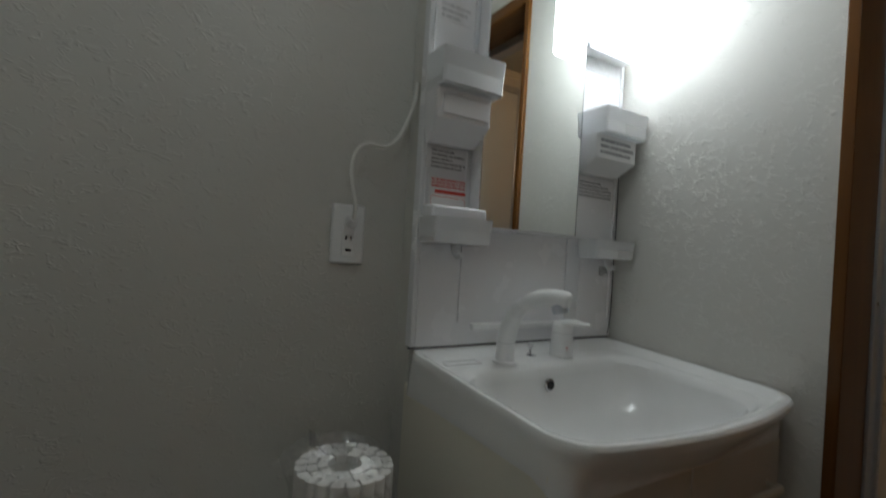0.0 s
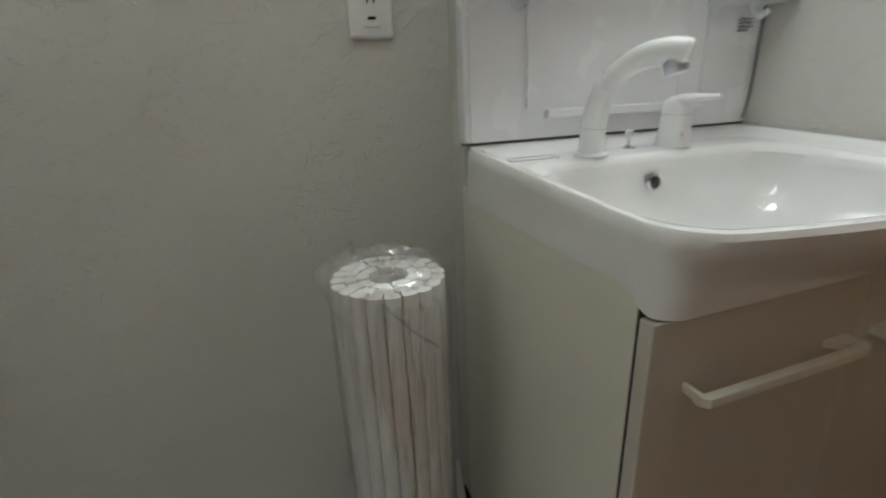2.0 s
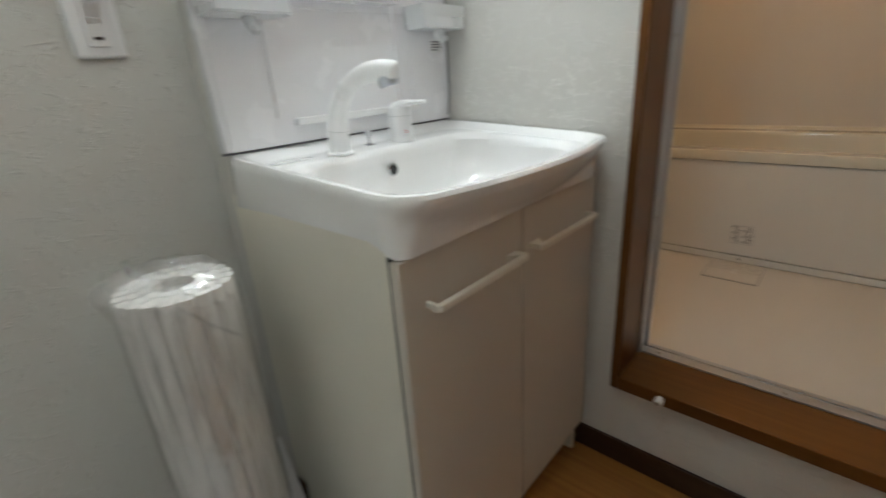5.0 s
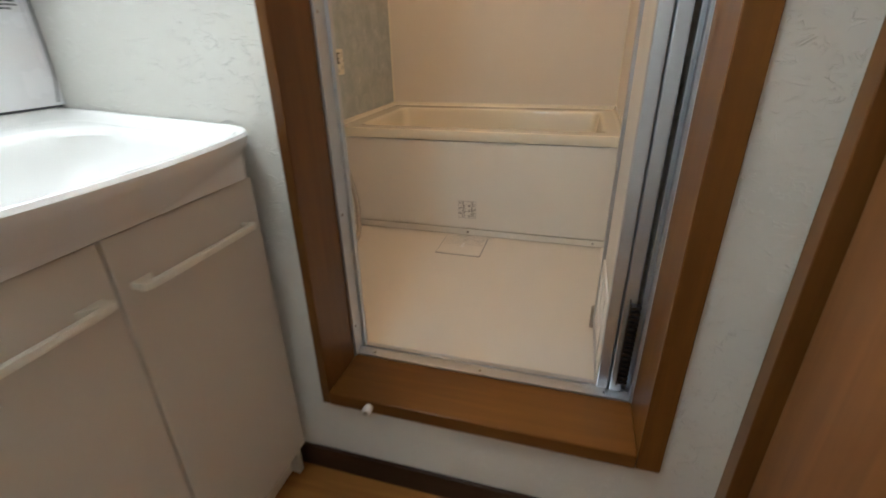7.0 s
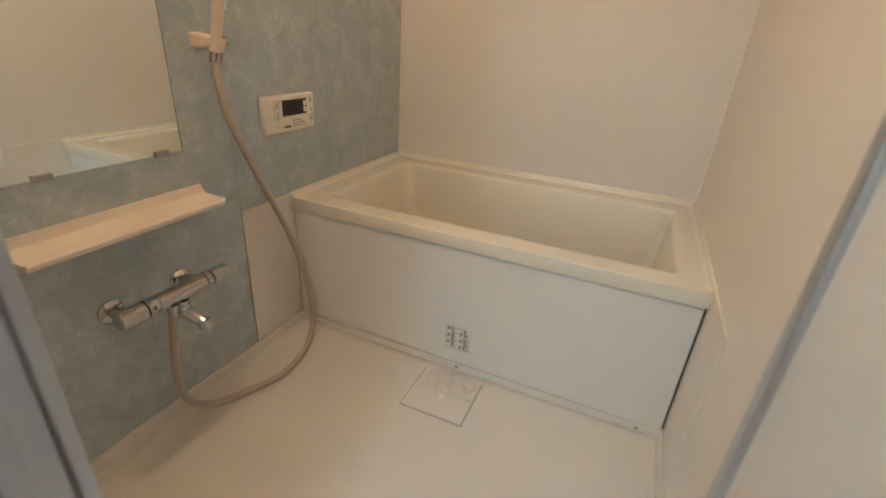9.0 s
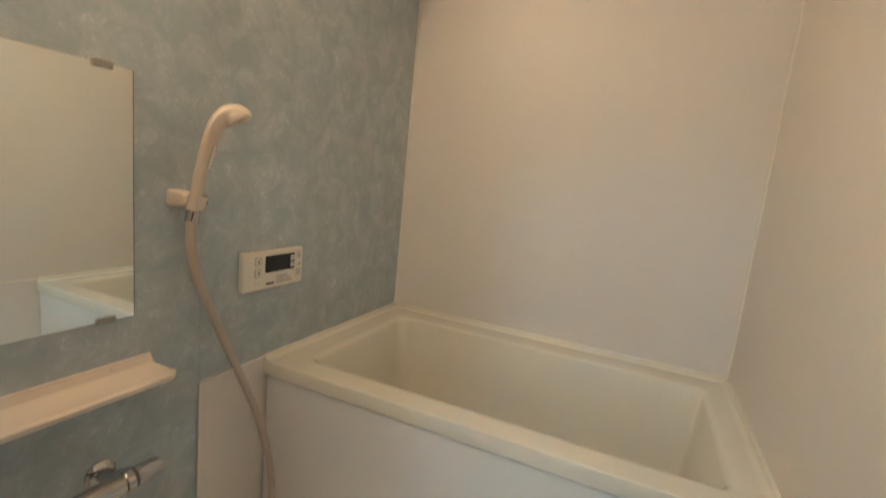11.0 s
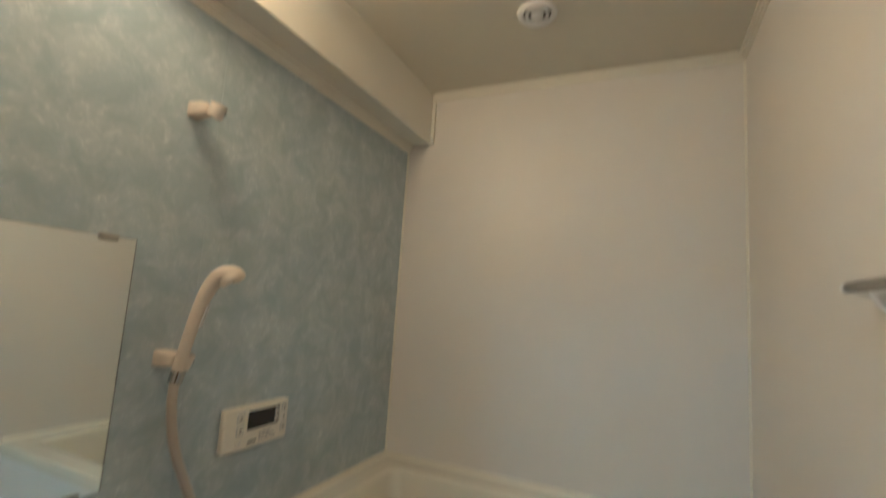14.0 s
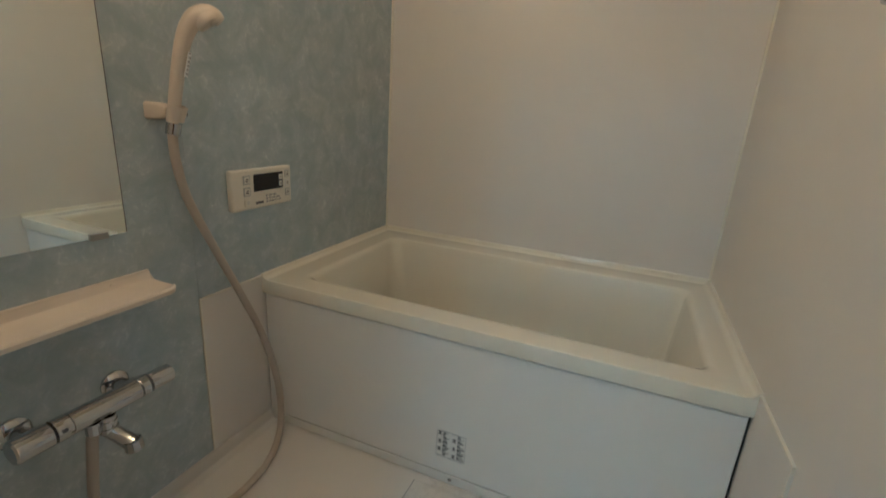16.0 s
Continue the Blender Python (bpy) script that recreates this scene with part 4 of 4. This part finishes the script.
for r in range(6):
    z = 0.339 - r * 0.0112
    for c in range(2):
        y0 = -0.602 - c * 0.037
        if r % 2 == c:
            add_box(bm, (1.0288, y0 - 0.011, z - 0.0042), (1.0299, y0 - 0.001, z - 0.0030))
            add_box(bm, (1.0288, y0 - 0.011, z + 0.0030), (1.0299, y0 - 0.001, z + 0.0042))
            add_box(bm, (1.0288, y0 - 0.008, z - 0.0020), (1.0299, y0 - 0.004, z + 0.0020))
        for k in range(3):
            ya = y0 - 0.014
            add_box(bm, (1.0288, ya - rnd.uniform(0.006, 0.019), z - 0.0036 + k * 0.0030), (1.0299, ya, z - 0.0024 + k * 0.0030))
part("print", bm, INK, stick)
part("outline", blocks(((1.0289, -0.674, 0.3455), (1.0299, -0.600, 0.3465)), ((1.0289, -0.674, 0.2735), (1.0299, -0.600, 0.2745)),
                       ((1.0289, -0.674, 0.2745), (1.0299, -0.6732, 0.3455)), ((1.0289, -0.6008, 0.2745), (1.0299, -0.600, 0.3455))), PALEINK, stick)

# ---- fittings on the blue wall ----
bm_ = thing("bath_mirror", (0.53, BN, 0.826), "frameless rectangular bathroom mirror held by metal clips", "mirror")
glass = block((0.352, BN - 0.0052, 0.825), (0.699, BN, 1.262), 0.0006)
lean = Vector((0, -1, 0)).rotation_difference(Vector((-0.008, -1, 0.0))).to_matrix().to_4x4()
bmesh.ops.transform(glass, matrix=Matrix.Translation((0, -0.0012, 0)) @ Matrix.Translation((0.699, BN, 0.826)) @ lean @ Matrix.Translation((-0.699, -BN, -0.826)), verts=glass.verts)
part("glass", glass, MIRROR, bm_)
part("backing", block((0.3522, BN - 0.0009, 0.8252), (0.7016, BN - 0.0001, 1.2630), 0), DARKCORD, bm_)
part("edge", block((0.6993, BN - 0.0062, 0.8255), (0.7002, BN - 0.0001, 1.2618), 0), DARKCORD, bm_, "dark cut edge of the glass")
for x in (0.42, 0.636):
    for z in (0.8215, 1.2535):
        part("clip", block((x, BN - 0.0105, z), (x + 0.030, BN - 0.0001, z + 0.012), 0.0015), STEEL, bm_, "small metal mirror clip")
sh = thing("bath_shelf", (0.53, BN, 0.70), "long cream plastic shelf under the bathroom mirror", "shelf")
prof = [(BN - 0.0005, 0.700), (BN - 0.0005, 0.740), (BN - 0.005, 0.740), (BN - 0.009, 0.724), (BN - 0.018, 0.717), (BN - 0.068, 0.7165), (BN - 0.074, 0.7195), (BN - 0.078, 0.716), (BN - 0.076, 0.707), (BN - 0.066, 0.704), (BN - 0.02, 0.700)]
loops = []
for x, cut in ((0.345, 0.0), (0.700, 0.0), (0.722, 0.0), (0.735, 0.006), (0.742, 0.014)):
    loops.append([(x if k not in (1, 2, 3) else min(x, 0.732), min(BN - 0.0005, y + (cut if y < BN - 0.05 else 0)), z) for k, (y, z) in enumerate(prof)])
part("board", loft(loops, True, True), CREAMPL, sh)
part("back_lip", block((0.346, BN - 0.0062, 0.7385), (0.731, BN - 0.0006, 0.7425), 0.001), CREAMPL, sh)
for x in (0.40, 0.66):
    part("screw_cap", lathe([(0.005, 0), (0.004, 0.0015)], (x, BN - 0.0062, 0.731), 12, (0, -1, 0)), CREAMPL, sh)

th = thing("thermostat_tap", (0.56, BN, 0.55), "chrome thermostatic shower bar tap on the wall", "tap")
BY, BZ = -0.180, 0.570
part("bar", lathe([(0.0165, 0), (0.0185, 0.002), (0.0185, 0.108), (0.0165, 0.110)], (0.508, BY, BZ), 24, (1, 0, 0)), CHROME, th)
part("left_knob", lathe([(0.017, 0), (0.0195, 0.003), (0.0195, 0.046), (0.0185, 0.048)], (0.434, BY, BZ), 24, (1, 0, 0)), CHROME, th)
part("collar", lathe([(0.0180, 0), (0.0180, 0.004)], (0.482, BY, BZ), 24, (1, 0, 0)), SCREEN, th, "dark collar ring")
scale = part("scale_ring", lathe([(0.0185, 0), (0.0195, 0.001), (0.0195, 0.020), (0.0180, 0.022)], (0.486, BY, BZ), 24, (1, 0, 0)), CHROME, th)
part("scale_mark", block((0.491, BY - 0.0200, BZ + 0.002), (0.498, BY - 0.0188, BZ + 0.008), 0.0003), INK, scale)
part("right_knob", lathe([(0.0180, 0), (0.0178, 0.002), (0.0172, 0.040), (0.0150, 0.043)], (0.637, BY, BZ), 24, (1, 0, 0)), CHROME, th)
part("scale_ring", lathe([(0.0172, 0), (0.0188, 0.001), (0.0188, 0.013), (0.0172, 0.014)], (0.6185, BY, BZ), 24, (1, 0, 0)), CHROME, th)
part("collar", lathe([(0.0170, 0), (0.0170, 0.004)], (0.6328, BY, BZ), 24, (1, 0, 0)), INK, th, "dark collar ring")
for x in (0.480, 0.640):
    leg = part("leg", sweep([(x, BN - 0.004, 0.535), (x + 0.004, BN - 0.035, 0.540), (x + 0.010, BN - 0.070, 0.556), (x + 0.012, BY + 0.012, BZ - 0.002)], [0.0135, 0.0125, 0.0120, 0.0115], 14), CHROME, th)
    part("escutcheon", lathe([(0.026, 0), (0.026, 0.004), (0.021, 0.009), (0.0145, 0.012)], (x, BN - 0.0003, 0.535), 24, (0, -1, 0)), CHROME, leg)
part("outlet_neck", lathe([(0.0135, 0), (0.0135, 0.008), (0.0150, 0.009), (0.0150, 0.014), (0.0135, 0.015), (0.0135, 0.021), (0.0152, 0.022), (0.0152, 0.030)], (0.562, BY, BZ - 0.018), 20, (0, 0, -1)), CHROME, th)
spt = part("spout", sweep([(0.562, BY, BZ - 0.046), (0.567, BY - 0.015, BZ - 0.056), (0.572, BY - 0.030, BZ - 0.065), (0.575, BY - 0.040, BZ - 0.070)], [0.0135, 0.0125, 0.0135, 0.0145], 16), CHROME, th)
part("nozzle", lathe([(0.0140, -0.004), (0.0145, 0.014), (0.0125, 0.016)], (0.5745, BY - 0.039, BZ - 0.066), 18, (0.05, -0.1, -1)), CHROME, spt)

hs = thing("shower_hose", (0.75, -0.15, BF), "grey-beige plastic shower hose looping over the floor", "hose")
part("tube", sweep([(0.778, -0.127, 1.018), (0.776, -0.130, 0.960), (0.795, -0.128, 0.880), (0.846, -0.126, 0.770), (0.900, -0.128, 0.655), (0.950, -0.136, 0.535), (0.976, -0.148, 0.430),
                    (0.985, -0.160, 0.330), (0.972, -0.170, 0.245), (0.925, -0.188, 0.2045), (0.85, -0.212, 0.2042), (0.77, -0.216, 0.2042), (0.690, -0.186, 0.2042), (0.610, -0.150, 0.212),
                    (0.555, -0.140, 0.262), (0.536, -0.150, 0.360), (0.536, -0.168, 0.470), (0.541, -0.178, 0.545)], 0.0088, 14), HOSE, hs)
part("nut", lathe([(0.0115, 0), (0.0115, 0.020)], (0.5405, -0.179, 0.531), 16), CHROME, hs)


def holder(z):
    """Shower hook: a wall block with a tilted clip."""
    h = thing("shower_holder", (0.78, BN, z), "cream plastic shower holder screwed to the blue wall", "shower holder", "shower holders")
    part("block", loft([[(x, BN - d, zz) for x, zz in rounded(0.764 + i, 0.795 - i * 0.4, z - 0.017 + i, z + 0.015 - i, 0.006, 4, 2)] for d, i in ((0.0, 0.0), (0.027, 0.001), (0.041, 0.004), (0.045, 0.008))], True, True), SHOWERPL, h)
    clip = part("clip", lathe([(0.0105, -0.015), (0.0150, -0.0145), (0.0165, 0.013), (0.0130, 0.014)], (0.790, -0.128, z - 0.002), 20, (0.10, -0.30, 0.95), False), SHOWERPL, h)
    part("screw_cap", lathe([(0.004, 0), (0.003, 0.0015)], (0.803, -0.137, z - 0.004), 10, (0.6, -0.8, 0)), INK, clip)
    return h


holder(1.045)
holder(1.545)
hd = thing("hand_shower", (0.80, -0.13, 1.03), "cream plastic hand shower resting in its holder", "shower")
part("handle", sweep([(0.779, -0.126, 1.018), (0.783, -0.132, 1.055), (0.789, -0.141, 1.110), (0.796, -0.151, 1.160), (0.803, -0.161, 1.190), (0.812, -0.173, 1.208), (0.824, -0.188, 1.213), (0.833, -0.198, 1.208), (0.837, -0.202, 1.203)],
                     [0.0102, 0.0110, 0.0120, 0.0134, 0.0152, 0.0172, 0.0180, 0.0150, 0.008], 22), SHOWERPL, hd)
part("collar", lathe([(0.0128, 0), (0.0135, 0.022)], (0.7795, -0.1245, 1.003), 18, (0.12, -0.18, 0.97)), CHROME, hd, "chrome hose collar")
face = part("spray_face", lathe([(0.0170, -0.014), (0.0225, -0.004), (0.0230, 0.002), (0.0212, 0.005), (0.010, 0.006)], (0.8240, -0.1875, 1.2030), 28, (0.42, -0.50, -0.76)), SHOWERPL, hd)
part("nozzle_dot", lathe([(0.003, 0), (0.002, 0.001)], (0.8240 + 0.42 * 0.006, -0.1875 - 0.50 * 0.006, 1.2030 - 0.76 * 0.006), 10, (0.42, -0.50, -0.76)), BUTTONGREY, face)
lean = Matrix.Rotation(radians(9), 4, "Y") @ Matrix.Rotation(radians(11), 4, "X") @ Matrix.Rotation(radians(28), 4, "Z")
at = Matrix.Translation((0.7985, -0.1575, 1.128)) @ lean
bm = block((-0.0055, -0.0012, -0.022), (0.0055, 0.0008, 0.022), 0.0004)
bmesh.ops.transform(bm, matrix=at, verts=bm.verts)
tag = part("sticker", bm, LABELPAPER, hd, "white care sticker with grey print")
bm = blocks(*[((-0.0045, -0.0017, -0.018 + k * 0.0072), (0.0045 - 0.002 * (k % 2), -0.0011, -0.0150 + k * 0.0072)) for k in range(6)])
bmesh.ops.transform(bm, matrix=at, verts=bm.verts)
part("print", bm, PALEINK, tag)

rc = thing("bath_remote", (1.035, BN, 0.82), "white water heater remote with black display", "control panel")
RX0, RX1, RZ0, RZ1, RY = 0.936, 1.134, 0.820, 0.917, BN - 0.018
part("case", block((RX0, RY, RZ0), (RX1, BN - 0.0002, RZ1), 0.005, 3), REMOTE, rc)
part("display", block((RX0 + 0.066, RY - 0.0008, RZ0 + 0.042), (RX0 + 0.165, RY + 0.001, RZ1 - 0.013), 0.0006), SCREEN, rc, "black display window")
for x, z, w, h, mt in ((0.044, 0.073, 0.021, 0.021, BUTTONGREY), (0.044, 0.045, 0.021, 0.021, BUTTONGREY), (0.044, 0.018, 0.018, 0.016, REMOTE),
                       (0.157, 0.071, 0.012, 0.013, LABELPAPER), (0.157, 0.054, 0.012, 0.013, LABELPAPER), (0.181, 0.077, 0.016, 0.018, BUTTONGREY),
                       (0.181, 0.053, 0.016, 0.018, LABELPAPER), (0.181, 0.029, 0.016, 0.018, BUTTONGREY)):
    b = part("button", block((RX0 + x - w / 2, RY - 0.0016, RZ0 + z - h / 2), (RX0 + x + w / 2, RY + 0.0005, RZ0 + z + h / 2), 0.0007), mt, rc)
    part("button_face", block((RX0 + x - w * 0.36, RY - 0.0020, RZ0 + z - h * 0.36), (RX0 + x + w * 0.36, RY - 0.0014, RZ0 + z + h * 0.36), 0), REMOTE, b)
    part("button_mark", blocks(((RX0 + x - w * 0.2, RY - 0.0023, RZ0 + z - h * 0.2), (RX0 + x + w * 0.2, RY - 0.0019, RZ0 + z - h * 0.06)), ((RX0 + x - w * 0.12, RY - 0.0023, RZ0 + z + h * 0.04), (RX0 + x + w * 0.2, RY - 0.0019, RZ0 + z + h * 0.18))), INK if mt is not REMOTE else FAINT, b)
part("maker_mark", block((RX0 + 0.070, RY - 0.0004, RZ0 + 0.011), (RX0 + 0.096, RY + 0.0003, RZ0 + 0.017), 0), INK, rc)
part("print", print_lines(RX0 + 0.104, RX0 + 0.160, RZ0 + 0.010, RZ0 + 0.032, RY + 0.0001, 3, 41, 0.0004), PALEINK, rc)

# round wall lamp beside the beam
LX, LZ = 0.565, 1.892
bl = thing("bath_lamp", (LX, -0.19, LZ), "round warm white bathroom wall lamp, switched on", "lamp")
part("base", lathe([(0.078, 0), (0.080, 0.008), (0.078, 0.020), (0.084, 0.024)], (LX, -0.1725, LZ), 40, (0, -1, 0)), WHITEPL, bl)
part("globe", lathe([(0.084, 0.0), (0.0905, 0.014), (0.090, 0.036), (0.078, 0.062), (0.055, 0.082), (0.028, 0.092), (0.008, 0.095)], (LX, -0.1968, LZ), 40, (0, -1, 0)), WARMGLOW, bl, "glowing warm glass globe")

# ceiling vent
vt = thing("ceiling_vent", (1.315, -0.655, BT), "round white louvred vent in the bathroom ceiling", "vent")
part("flange", lathe([(0.0550, 0), (0.0533, -0.008), (0.0447, -0.012), (0.0396, -0.010), (0.0378, -0.001)], (1.315, -0.655, BT - 0.0004), 32, (0, 0, 1), False), WHITEPL, vt)
part("throat", lathe([(0.0383, -0.001), (0.0383, -0.0025)], (1.315, -0.655, BT - 0.0004), 32), GAPSHADE, vt, "dark vent throat")
part("ring", lathe([(0.0327, -0.004), (0.0318, -0.011), (0.0258, -0.012), (0.0249, -0.004)], (1.315, -0.655, BT), 32, (0, 0, 1), False), WHITEPL, vt)
part("hub", lathe([(0.0172, -0.003), (0.0163, -0.012), (0.0086, -0.015), (0.0026, -0.016)], (1.315, -0.655, BT), 24), WHITEPL, vt)

# towel rail on the south wall
tr = thing("towel_rail", (0.70, BS, 1.22), "steel towel rail on white brackets", "towel rail")
part("bar", lathe([(0.0062, 0), (0.0068, 0.002), (0.0068, 0.525), (0.0062, 0.527)], (0.914, BS + 0.034, 1.237), 18, (-1, 0, 0)), STEEL, tr)
for x, d in ((0.913, 1), (0.388, -1)):
    part("end_cap", lathe([(0.0074, -0.002), (0.0076, 0.007), (0.005, 0.010)], (x, BS + 0.034, 1.237), 16, (d, 0, 0)), WHITEPL, tr, "white end cap")
for x0, x1 in ((0.800, 0.905), (0.398, 0.503)):
    part("arm", loft([[(x, BS + 0.0015, z0), (x, BS + 0.0015, z1), (x, BS + 0.034, 1.231), (x, BS + 0.036, 1.228)] for x, z0, z1 in ((x0, 1.203, 1.216), (x1 - 0.02, 1.212, 1.220), (x1, 1.222, 1.228))], True, True), WHITEPL, tr, "white plastic bracket arm")
for x in (0.845, 0.50):
    br = part("bracket", sweep([(x, BS + 0.002, 1.200), (x + 0.002, BS + 0.016, 1.204), (x + 0.004, BS + 0.028, 1.216), (x + 0.004, BS + 0.034, 1.230)], [0.0050, 0.0038, 0.0038, 0.0045], 12), WHITEPL, tr, "white plastic bracket")
    part("plate", block((x - 0.016, BS + 0.0003, 1.184), (x + 0.014, BS + 0.006, 1.216), 0.0025, 3), WHITEPL, br)
    part("screw", lathe([(0.004, 0), (0.003, 0.0015)], (x + 0.006, BS + 0.0060, 1.190), 10, (0, 1, 0)), INK, br)
